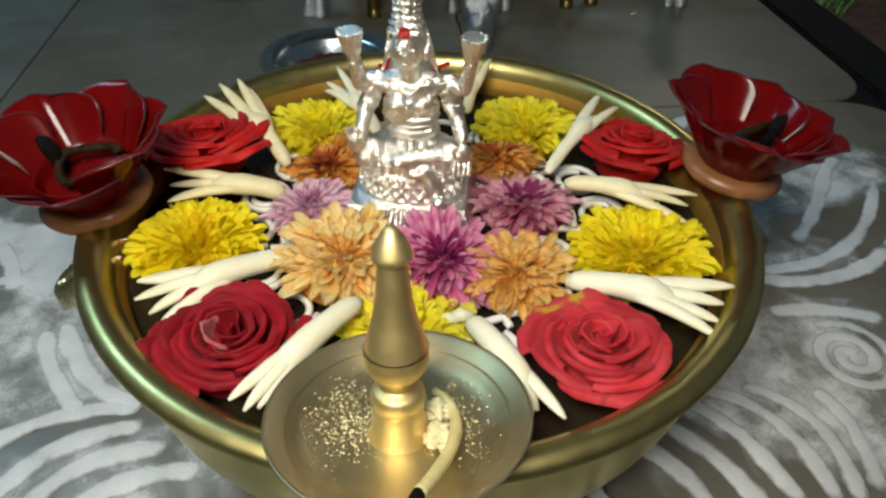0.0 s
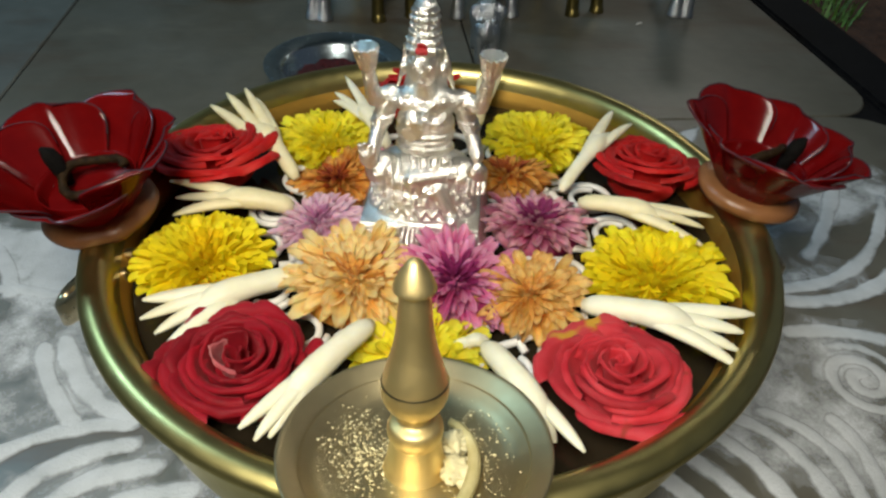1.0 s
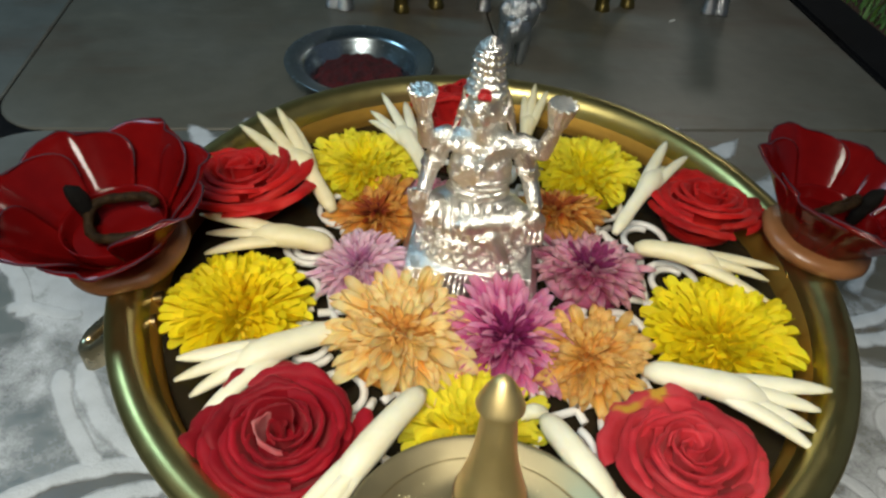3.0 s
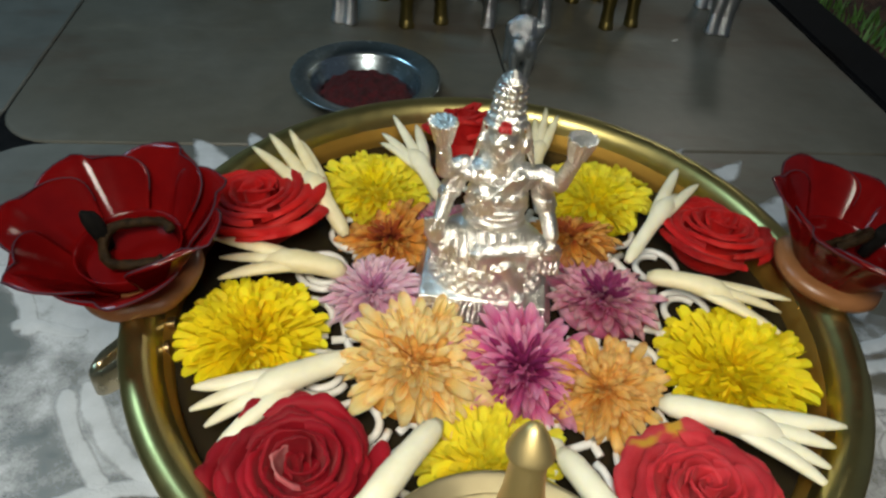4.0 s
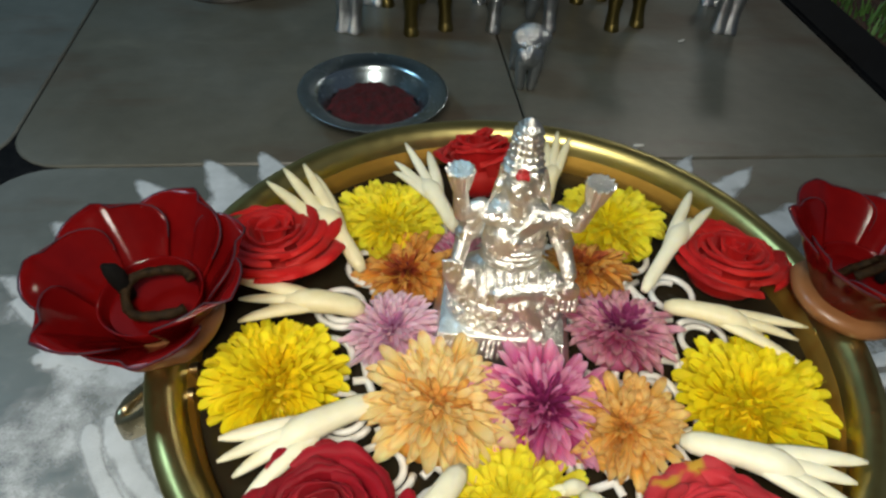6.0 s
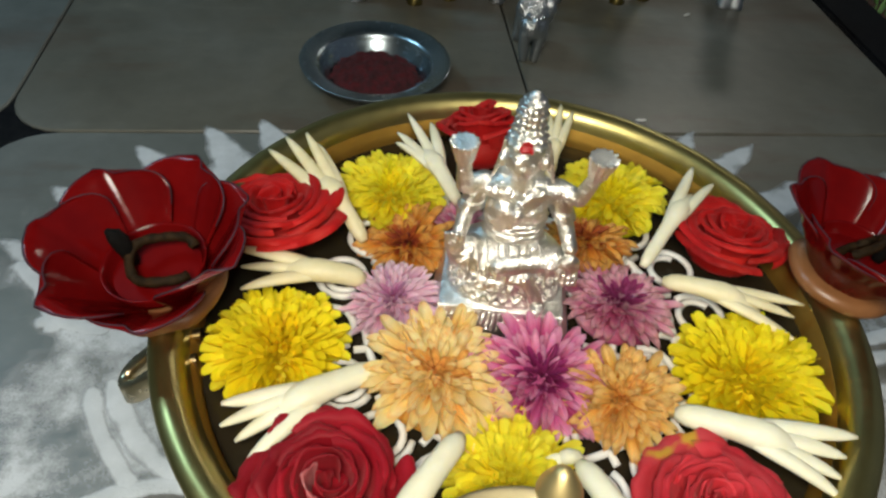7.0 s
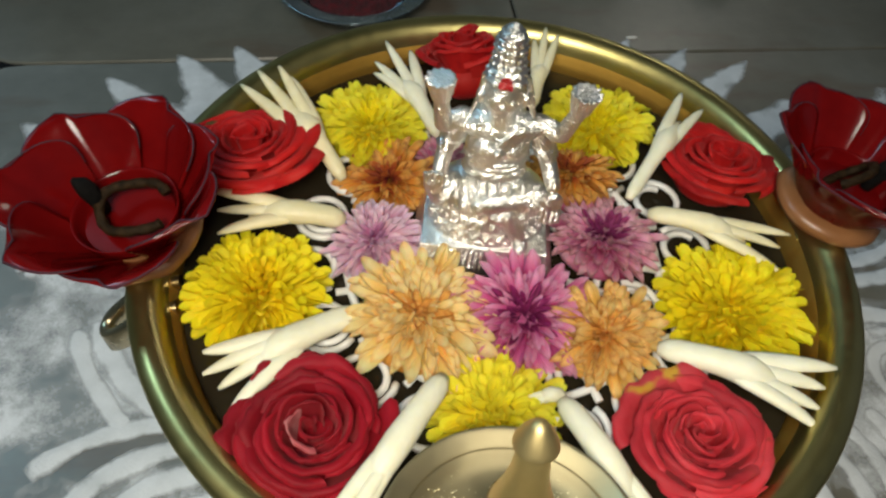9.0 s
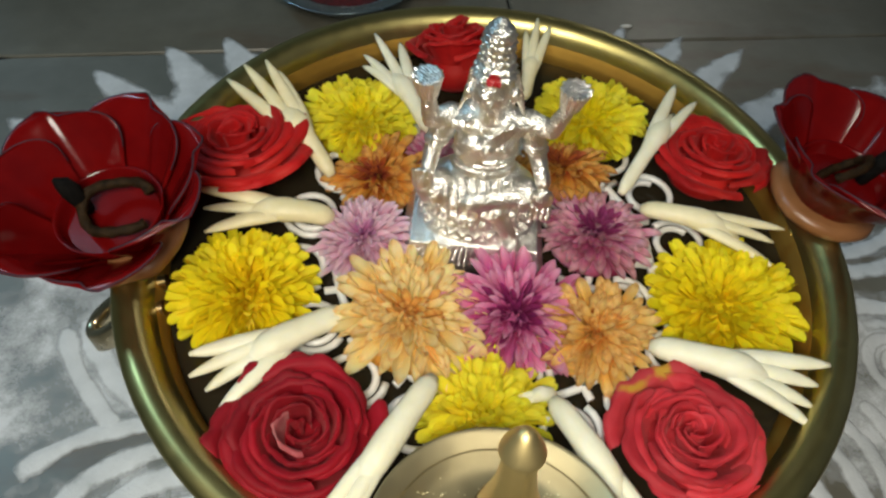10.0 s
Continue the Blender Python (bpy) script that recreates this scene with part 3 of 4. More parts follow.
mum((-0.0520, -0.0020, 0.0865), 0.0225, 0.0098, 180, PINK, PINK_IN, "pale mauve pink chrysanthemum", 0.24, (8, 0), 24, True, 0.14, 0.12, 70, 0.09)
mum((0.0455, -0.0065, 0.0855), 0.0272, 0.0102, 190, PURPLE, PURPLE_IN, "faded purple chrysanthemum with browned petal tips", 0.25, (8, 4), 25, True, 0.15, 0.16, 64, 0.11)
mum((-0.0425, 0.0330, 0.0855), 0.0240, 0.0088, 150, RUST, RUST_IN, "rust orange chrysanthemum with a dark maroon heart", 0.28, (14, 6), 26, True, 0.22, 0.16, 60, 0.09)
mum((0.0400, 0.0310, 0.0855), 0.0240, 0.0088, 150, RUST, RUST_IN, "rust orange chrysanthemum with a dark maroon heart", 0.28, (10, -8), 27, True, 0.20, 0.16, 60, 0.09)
mum((-0.0200, 0.0460, 0.0850), 0.0150, 0.0080, 80, PURPLE, PINK, "small purple chrysanthemum behind the silver idol", 0.28, (8, 0), 28, True)


def rose_petal(name, azimuth, half, r_foot, r_rim, z_rim, roll, tip, mat, rnd):
    """A rose petal wrapped round the axis: it bulges from its foot up to the rim, where its lip rolls outward; tip: how far its middle is drawn to a point."""
    nu, nv = 26, 12
    verts, faces = [], []
    off = rnd.uniform(0, 80)
    skew = rnd.uniform(-0.16, 0.16)
    for i in range(nu + 1):
        u = 2 * i / nu - 1
        reach = (1 - 0.30 * abs(u) ** 3) * (1 + tip * max(0.0, 1 - abs(u - skew) * 2.4))
        for j in range(nv + 1):
            v = j / nv
            a = azimuth + u * half * (0.62 + 0.38 * math.sin(v * math.pi / 2))
            ripple = noise.noise((u * 2.3 + off, v * 1.6, off)) * (0.15 + v) + 0.55 * noise.noise((u * 6 + off, v * 3.0, off + 7)) * v * v + 0.22 * noise.noise((u * 15 + off, v * 5.0, off + 3)) * v**3
            if v < 0.72:
                q = v / 0.72
                r = r_foot + (r_rim - r_foot) * math.sin(q * math.pi / 2) ** 0.9
                z = z_rim * (1 - (1 - q) ** 1.7)
            else:
                q = (v - 0.72) / 0.28
                r = r_rim + roll * math.sin(q * math.pi / 2) * reach
                z = z_rim + 0.0009 * math.sin(q * math.pi) - roll * 0.42 * q * q
            r = r * (1 - 0.10 * u * u * (1 - v)) + 0.0022 * u * v + (0.0006 + 0.085 * r_rim) * ripple
            z = z * (1 - 0.12 * u * u) + (0.0008 + 0.055 * r_rim) * ripple
            verts.append((r * math.cos(a), r * math.sin(a), z))
    for i in range(nu):
        for j in range(nv):
            k = i * (nv + 1) + j
            faces.append((k, k + nv + 1, k + nv + 2, k + 1))
    return mesh_of(name, verts, faces, mat)


def rose(centre, radius, height, mat, label, tilt=(0, 0), seed=1, pale=None, count=21, eye=0.045):
    """A full-blown rose: petals by the golden angle, tight in the eye and spread flat outside."""
    rnd = random.Random(seed)
    root = thing("rose", pose(*centre, tilt[0], tilt[1], rnd.uniform(0, 360)), label, "rose", "roses in the bowl")
    for k in range(count):
        f = k / (count - 1)
        rim = radius * (eye + (0.90 - eye) * f ** 0.90) * (1 + 0.08 * f * rnd.uniform(-1, 1))
        half = (1.75 - 0.80 * f) * rnd.uniform(0.85, 1.15)
        z_rim = height * rnd.uniform(0.93, 1.03) * (0.93 + 0.10 * math.sin(min(1, f * 3) * math.pi) - 0.24 * f ** 2.6) * rnd.uniform(0.96, 1.04)
        roll = radius * (0.02 + 0.13 * f)
        m = pale if pale and k == 4 else mat
        tip = rnd.uniform(0.1, 0.6) * f
        me = rose_petal("petal", 2.39996 * k + rnd.gauss(0, 0.30), half, rim * 0.45, rim, z_rim, roll, tip, m, rnd)
        part("petal", me, root)
    bm = bmesh.new()
    blob(bm, (0, 0, height * 0.20), (radius * 0.60, radius * 0.60, height * 0.40), cuts=3)
    part("heart", from_bmesh("heart", bm, mat), root)
    return root


rose((-0.0770, -0.0840, 0.0820), 0.0285, 0.0225, CRIMSON, "large open crimson rose with pale inner petals", (0, 0), 31, PALE_ROSE)
rose((0.0550, -0.0985, 0.0825), 0.0265, 0.0205, CORAL, "open coral red rose with browned petal edges", (-4, 0), 32)
rose((-0.1030, 0.0455, 0.0850), 0.0310, 0.0240, SCARLET, "open bright red rose floating by the rim", (10, 0), 33, count=20)
rose((0.1065, 0.0260, 0.0840), 0.0285, 0.0225, SCARLET, "open bright red rose floating by the rim", (10, -4), 34, count=18)
rose((0.0005, 0.1010, 0.0850), 0.0240, 0.0290, SCARLET, "bright red rose behind the silver idol", (24, 0), 35, count=16)


def tuberose(foot, tips, label="", mat=TUBEROSE, thick=0.0060, foot_r=0.0042, split=0.5, lift=0.003, seed=1):
    """A white tuberose bud: a fleshy tube that splits into pointed lobes, one to each tip."""
    rnd = random.Random(seed)
    root = thing("tuberose", pose(*foot), label or "creamy white tuberose laid on the water among flowers", "flower", "tuberoses in the bowl")
    thick, foot_r = thick * 0.92, foot_r * 0.88
    base = Vector(foot)
    rel = [Vector(t) - base for t in tips]
    mean = sum(rel, Vector()) / len(rel)
    side = Vector((-mean.y, mean.x, 0)).normalized()
    fork = mean * split + Vector((0, 0, lift))
    pts = bezier((0, 0, 0), mean * split * 0.5 + Vector((0, 0, lift * 1.4)), fork, 10) + [fork + mean * s - Vector((0, 0, 0.02 * s)) for s in (0.09, 0.18, 0.27)]
    rad = [foot_r * s for s in (0.5, 0.88, 1.0, 1.0, 1.02, 1.05, 1.1)] + [foot_r * 0.7 + thick * 0.35, thick * 0.88, thick * 0.86, thick * 0.70, thick * 0.46, thick * 0.12]
    part("tube", tube("tube", pts, rad, mat, 14, 0.85), root)
    for k, tip in enumerate(rel):
        across = (tip - mean).dot(side)
        start = fork * 0.74 + side * max(-0.40, min(0.40, across / 0.018)) * thick
        ctrl = fork + mean * 0.16 + side * (max(-0.8, min(0.8, across / 0.018)) * thick + 0.25 * across) + Vector((0, 0, rnd.uniform(0.0, 0.002)))
        w = thick * rnd.uniform(0.44, 0.52)
        shape = [0.5, 0.8, 0.95, 1.02, 1.04, 1.02, 0.98, 0.92, 0.84, 0.72, 0.52, 0.22]
        part("lobe", tube("lobe", bezier(start, ctrl, tip, 12), [w * s for s in shape], mat, 9, 0.70), root)
    return root


tuberose((-0.0600, -0.0370, 0.0930), [(-0.1150, -0.0530, 0.0990), (-0.1150, -0.0600, 0.0960), (-0.1100, -0.0640, 0.0920), (-0.1060, -0.0740, 0.0920)], thick=0.0072, foot_r=0.0055, split=0.55, seed=1)
tuberose((-0.0640, 0.0090, 0.0930), [(-0.1190, 0.0225, 0.1000), (-0.1160, 0.0150, 0.0960), (-0.1150, 0.0035, 0.0950)], mat=TUBEROSE_OLD, thick=0.0066, foot_r=0.0056, split=0.48, seed=2)
tuberose((-0.0640, 0.0330, 0.0920), [(-0.1090, 0.0830, 0.1050), (-0.1010, 0.0880, 0.1090), (-0.0910, 0.0870, 0.1120), (-0.0860, 0.0840, 0.1080)], mat=TUBEROSE_OLD, thick=0.0075, split=0.45, seed=3)
tuberose((-0.0190, 0.0560, 0.0940), [(-0.0470, 0.0980, 0.0980), (-0.0460, 0.1040, 0.1000), (-0.0400, 0.1150, 0.1040), (-0.0280, 0.1110, 0.1010)], thick=0.0062, split=0.5, seed=4)
tuberose((0.0300, 0.0760, 0.0930), [(0.0430, 0.1190, 0.1080), (0.0490, 0.1150, 0.1060), (0.0370, 0.1160, 0.1030)], mat=TUBEROSE_OLD, thick=0.0052, foot_r=0.0035, split=0.4, seed=5)
tuberose((0.0600, 0.0110, 0.0960), [(0.1010, 0.0690, 0.1050), (0.1090, 0.0590, 0.1030)], thick=0.0062, foot_r=0.0036, split=0.55, seed=6)
tuberose((0.0670, 0.0030, 0.0950), [(0.1250, -0.0140, 0.0970), (0.1190, -0.0190, 0.0950), (0.1150, -0.0310, 0.0940)], mat=TUBEROSE_OLD, thick=0.0066, foot_r=0.0048, split=0.48, seed=7)
tuberose((0.0520, -0.0610, 0.0930), [(0.1120, -0.0790, 0.1020), (0.1060, -0.0850, 0.0990), (0.1020, -0.0920, 0.0970), (0.0990, -0.0990, 0.0960)], thick=0.0076, foot_r=0.0056, split=0.55, seed=8)
tuberose((0.0105, -0.0790, 0.0930), [(0.0345, -0.1280, 0.0960), (0.0240, -0.1255, 0.0940)], thick=0.0062, foot_r=0.0052, split=0.62, seed=9)
tuberose((0.0120, -0.0760, 0.0900), [(-0.0020, -0.0760, 0.0910), (0.0000, -0.0790, 0.0900)], "short white tuberose bud between chrysanthemums", thick=0.0034, foot_r=0.003, split=0.5, seed=10)
tuberose((-0.0310, -0.0680, 0.0960), [(-0.0725, -0.1150, 0.1020), (-0.0675, -0.1190, 0.1010), (-0.0635, -0.1170, 0.0990)], thick=0.0062, foot_r=0.0052, split=0.62, seed=11)

# ---- the silver idol ----


def ridge(bm, points, radius):
    """A raised cord along points added to bm."""
    for a, b in zip(points, points[1:]):
        limb_plain(bm, a, b, radius)


def limb_plain(bm, a, b, radius):
    a, b = Vector(a), Vector(b)
    t = Matrix.Translation((a + b) / 2) @ (b - a).to_track_quat("Z", "Y").to_matrix().to_4x4()
    bmesh.ops.create_cone(bm, cap_ends=True, segments=8, radius1=radius, radius2=radius, depth=(b - a).length + radius, matrix=t)


def frustum(bm, low, high, z0, z1, y=-0.0025):
    """A four-sided block that narrows upward; low and high are half sizes."""
    ring = [bm.verts.new((sx * w[0], y + sy * w[1], z)) for w, z in ((low, z0), (high, z1)) for sx, sy in ((-1, -1), (1, -1), (1, 1), (-1, 1))]
    for f in ((3, 2, 1, 0), (4, 5, 6, 7), (0, 1, 5, 4), (1, 2, 6, 5), (2, 3, 7, 6), (3, 0, 4, 7)):
        bm.faces.new([ring[k] for k in f])


bm = bmesh.new()
frustum(bm, (0.0292, 0.0212), (0.0288, 0.0208), 0.0, 0.0035)
frustum(bm, (0.0285, 0.0205), (0.0255, 0.0178), 0.0030, 0.0112)
frustum(bm, (0.0262, 0.0184), (0.0258, 0.0180), 0.0108, 0.0130)
for k in range(25):
    u = 2 * k / 24 - 1
    limb_plain(bm, (u * 0.0282, -0.0232, 0.0035), (u * 0.0252, -0.0204, 0.0108), 0.00095)
    limb_plain(bm, (u * 0.0282, 0.0180, 0.0035), (u * 0.0252, 0.0154, 0.0108), 0.00095)
for k in range(18):
    u = 2 * k / 17 - 1
    for sx in (-1, 1):
        limb_plain(bm, (sx * 0.0287, -0.0025 + u * 0.0202, 0.0035), (sx * 0.0256, -0.0025 + u * 0.0176, 0.0108), 0.00095)
flat = Matrix.Diagonal((1.0, 0.70, 1.0, 1.0))
for z0, z1, r0, r1 in ((0.0125, 0.0150, 0.0242, 0.0238), (0.0148, 0.0205, 0.0226, 0.0212), (0.0200, 0.0222, 0.0224, 0.0232), (0.0222, 0.0262, 0.0225, 0.0210)):
    bmesh.ops.create_cone(bm, cap_ends=True, segments=48, radius1=r0, radius2=r1, depth=z1 - z0, matrix=Matrix.Translation((0, -0.0025, (z0 + z1) / 2)) @ flat)
zig = []
for k in range(57):
    a = 2 * math.pi * k / 56
    zig.append((0.0232 * math.cos(a), -0.0025 + 0.0165 * math.sin(a), 0.0155 + 0.0042 * (k % 2)))
    if k % 2:
        blob(bm, (0.0230 * math.cos(a), -0.0025 + 0.0162 * math.sin(a), 0.0243), (0.0013, 0.0013, 0.0018), cuts=1)
ridge(bm, zig, 0.00075)
# lap with folded legs, pleats falling over the knees
blob(bm, (0, -0.0020, 0.0310), (0.0222, 0.0142, 0.0098), cuts=3)
for sx in (-1, 1):
    blob(bm, (sx * 0.0168, -0.0080, 0.0330), (0.0082, 0.0076, 0.0078), cuts=3)
limb(bm, (-0.0150, -0.0100, 0.0305), (0.0070, -0.0158, 0.0280), 0.0046, 0.0034)
limb(bm, (0.0155, -0.0095, 0.0345), (-0.0040, -0.0150, 0.0335), 0.0052, 0.0038)
limb(bm, (0.0070, -0.0150, 0.0300), (0.0130, -0.0185, 0.0205), 0.0040, 0.0030)
blob(bm, (0.0138, -0.0205, 0.0190), (0.0034, 0.0046, 0.0022))
for k in range(9):
    u = k / 8
    x0, x1 = -0.0185 + 0.034 * u, -0.0150 + 0.030 * u
    arch = [(x0 + (x1 - x0) * t, -0.0040 - 0.0138 * math.sin(0.35 + 1.15 * t) + 0.0030 * abs(u - 0.5), 0.0400 - 0.0125 * t * t) for t in (0.0, 0.3, 0.6, 0.85, 1.0)]
    ridge(bm, arch, 0.00062)
for k in range(7):
    ridge(bm, [(0.0165 + 0.0062 * math.cos(a + 0.3 * k) * 0.2 + 0.0012 * (k - 3), -0.0148 + 0.0005 * abs(k - 3), 0.0355 - 0.0060 * q) for q, a in ((0, 0), (0.5, 0.6), (1, 1.2))], 0.0005)
# trunk, waist band, breast and shoulders
blob(bm, (0, -0.0010, 0.0440), (0.0112, 0.0082, 0.0080), cuts=3)
blob(bm, (0, -0.0010, 0.0530), (0.0122, 0.0082, 0.0100), cuts=3)
blob(bm, (0, -0.0002, 0.0630), (0.0168, 0.0078, 0.0056), cuts=3)
for sx in (-1, 1):
    blob(bm, (sx * 0.0052, -0.0068, 0.0565), (0.0048, 0.0042, 0.0046))
for z, r, d in ((0.0425, 0.0120, 0.0088), (0.0440, 0.0116, 0.0086), (0.0470, 0.0112, 0.0082), (0.0500, 0.0120, 0.0088)):
    ridge(bm, [(r * math.cos(math.pi * k / 12), -0.0010 - d * math.sin(math.pi * k / 12), z) for k in range(13)], 0.00075)
blob(bm, (0.0005, -0.0098, 0.0432), (0.0020, 0.0014, 0.0022))
for k in range(7):
    a = (0.0150 - 0.0017 * k, -0.0040 - 0.0007 * k, 0.0660)
    b = (0.0060 - 0.0016 * k, -0.0104, 0.0575)
    c = (-0.0060 - 0.0007 * k, -0.0092, 0.0475 + 0.0008 * k)
    ridge(bm, [a, b, c], 0.00055)
for r, drop, bead in ((0.0068, 0.0062, 0.00085), (0.0084, 0.0100, 0.0010)):
    for k in range(13):
        a = math.pi * (0.04 + 0.92 * k / 12)
        blob(bm, (r * math.cos(a), -0.0088 + 0.0030 * abs(math.cos(a)), 0.0680 - drop * math.sin(a)), (bead, bead, bead), cuts=1)
blob(bm, (0, -0.0112, 0.0572), (0.0019, 0.0012, 0.0026), cuts=2)
# head, hair on the shoulders, tall ringed crown
limb(bm, (0, -0.0020, 0.0660), (-0.0010, -0.0036, 0.0735), 0.0050, 0.0044)
bmesh.ops.create_cone(bm, cap_ends=True, segments=24, radius1=0.0096, radius2=0.0062, depth=0.0200, matrix=Matrix.Translation((-0.0005, 0.0025, 0.0745)) @ Matrix.Diagonal((1, 0.55, 1, 1)))
blob(bm, (-0.0012, -0.0044, 0.0800), (0.0066, 0.0068, 0.0088), cuts=3)
blob(bm, (-0.0012, -0.0112, 0.0790), (0.0011, 0.0016, 0.0022), cuts=1)
blob(bm, (-0.0012, -0.0102, 0.0752), (0.0019, 0.0010, 0.0007), cuts=1)
for sx in (-1, 1):
    blob(bm, (sx * 0.0028 - 0.0012, -0.0106, 0.0815), (0.0016, 0.0007, 0.0007), cuts=1)
    blob(bm, (sx * 0.0078 - 0.0010, -0.0035, 0.0778), (0.0020, 0.0022, 0.0036), cuts=1)
    for k in range(5):
        ridge(bm, [(sx * 0.0076 - 0.001, -0.0025, 0.0870 - 0.0022 * k), (sx * (0.0090 + 0.0006 * k), -0.0030, 0.0800 - 0.0026 * k)], 0.0007)
for z, r, h in ((0.0872, 0.0074, 0.0022), (0.0900, 0.0066, 0.0022), (0.0928, 0.0058, 0.0022), (0.0954, 0.0053, 0.0022), (0.0980, 0.0054, 0.0024), (0.1004, 0.0049, 0.0022), (0.1024, 0.0038, 0.0020), (0.1040, 0.0020, 0.0018)):
    blob(bm, (-0.0010, -0.0030 + (z - 0.0895) * 0.15, z), (r, r, h), cuts=3)
    for k in range(14):
        a = 2 * math.pi * k / 14
        blob(bm, (-0.0010 + r * math.cos(a), -0.0030 + (z - 0.0895) * 0.15 + r * math.sin(a), z), (0.0009, 0.0009, 0.0009), cuts=1)
bmesh.ops.create_cone(bm, cap_ends=True, segments=20, radius1=0.0066, radius2=0.0040, depth=0.0165, matrix=Matrix.Translation((-0.0010, -0.0022, 0.0945)))
# raised hands with lotus buds
for sx, ex, hx in ((-1, 0.0208, 0.0222), (1, 0.0222, 0.0250)):
    limb(bm, (sx * 0.0140, 0.0000, 0.0645), (sx * ex, -0.0030, 0.0632), 0.0040, 0.0034)
    limb(bm, (sx * ex, -0.0030, 0.0632), (sx * hx, -0.0075, 0.0780), 0.0034, 0.0024)
    for k in range(6):
        q = 0.2 + 0.14 * k
        c = Vector((sx * ex, -0.0030, 0.0632)).lerp(Vector((sx * hx, -0.0075, 0.0780)), q)
        blob(bm, c, (0.0038 - 0.0008 * q, 0.0038 - 0.0008 * q, 0.0007), cuts=2)
    bmesh.ops.create_cone(bm, cap_ends=True, segments=24, radius1=0.0026, radius2=0.0048, depth=0.0100, matrix=Matrix.Translation((sx * hx, -0.0085, 0.0830)) @ pose(0, 0, 0, 8, sx * 6, 0))
    for k in range(12):
        a = 2 * math.pi * k / 12
        limb_plain(bm, (sx * hx + 0.0028 * math.cos(a), -0.0082 + 0.0028 * math.sin(a), 0.0790), (sx * (hx + 0.0006) + 0.0050 * math.cos(a), -0.0090 + 0.0050 * math.sin(a), 0.0880), 0.00065)
    limb(bm, (sx * 0.0148, -0.0005, 0.0630), (sx * 0.0192, -0.0030, 0.0510), 0.0046, 0.0036)
    for z in (0.0560, 0.0545, 0.0530):
        blob(bm, (sx * (0.0172 + (0.0560 - z) * 0.4), -0.0020, z), (0.0052, 0.0050, 0.0006), cuts=2)
# lower hands: one raised palm, one hanging open
limb(bm, (-0.0192, -0.0030, 0.0510), (-0.0212, -0.0110, 0.0415), 0.0034, 0.0028)
blob(bm, (-0.0222, -0.0130, 0.0415), (0.0042, 0.0030, 0.0056))
for k in range(4):
    limb_plain(bm, (-0.0252 + 0.0020 * k, -0.0142, 0.0430), (-0.0256 + 0.0021 * k, -0.0138, 0.0482 - 0.0006 * abs(k - 1)), 0.00095)
limb(bm, (0.0192, -0.0030, 0.0510), (0.0225, -0.0105, 0.0440), 0.0034, 0.0030)
blob(bm, (0.0232, -0.0132, 0.0375), (0.0046, 0.0028, 0.0056))
for k in range(4):
    limb_plain(bm, (0.0202 + 0.0021 * k, -0.0150, 0.0350), (0.0200 + 0.0022 * k, -0.0165, 0.0292 + 0.0005 * abs(k - 1)), 0.0010)
idol = new("idol", from_bmesh("idol", bm, IDOL_SILVER))
idol.matrix_basis = pose(-0.0050, 0.0060, 0.0850, 0, 0, -11)
cast(idol, 0.00046, 1)
tagged(idol, "seated silver idol with a red dab on a square plinth", "statue")

# ---- lotus oil lamps on the rim ----


def lamp_petal(name, height, flare, twist):
    """A broad cupped plastic petal with thickness, opening along x from the foot of the lamp; its section is rounder than the lamp, so the rim is scalloped."""
    nu, nv = 22, 14
    outer, inner = [], []
    for i in range(nu + 1):
        u = 2 * i / nu - 1
        for j in range(nv + 1):
            v = 1 - (1 - j / nv) ** 1.7
            narrow = 1.0 if v < 0.55 else math.sqrt(max(0.0, 1 - ((v - 0.55) / 0.45) ** 3.0)) * 0.90 + 0.10
            r = 0.0150 + flare * (0.30 * v + 0.70 * v**1.6) + 0.0045 * math.sin(v * math.pi) + 0.0030 * u * twist * v
            rho = 0.70 * r
            phi = u * radians(58) * (0.86 + 0.14 * v) * narrow
            crease = 0.0014 * v * math.exp(-((phi / 0.10) ** 2))
            x = r - rho + (rho + crease) * math.cos(phi)
            y = rho * math.sin(phi) * 1.04
            z = height * (0.55 * v + 0.45 * math.sin(v * math.pi / 2))
            outer.append(Vector((x, y, z)))
            inner.append(Vector((x - 0.0011 * math.cos(phi), y - 0.0011 * math.sin(phi), z + 0.0004)))
    verts, faces = outer + inner, []
    n = len(outer)
    for i in range(nu):
        for j in range(nv):
            k = i * (nv + 1) + j
            faces.append((k, k + nv + 1, k + nv + 2, k + 1))
            faces.append((n + k, n + k + 1, n + k + nv + 2, n + k + nv + 1))
    rim = [j for j in range(nv + 1)] + [i * (nv + 1) + nv for i in range(1, nu + 1)] + [nu * (nv + 1) + j for j in range(nv - 1, -1, -1)]
    for a, b in zip(rim, rim[1:]):
        faces.append((a, b, n + b, n + a))
    edge = [(outer[k] + inner[k]) / 2 for k in rim[5:-5]]
    return mesh_of(name, verts, faces, RED_PLASTIC), tube("edge", edge, [0.00034] * len(edge), PETAL_EDGE, 5)


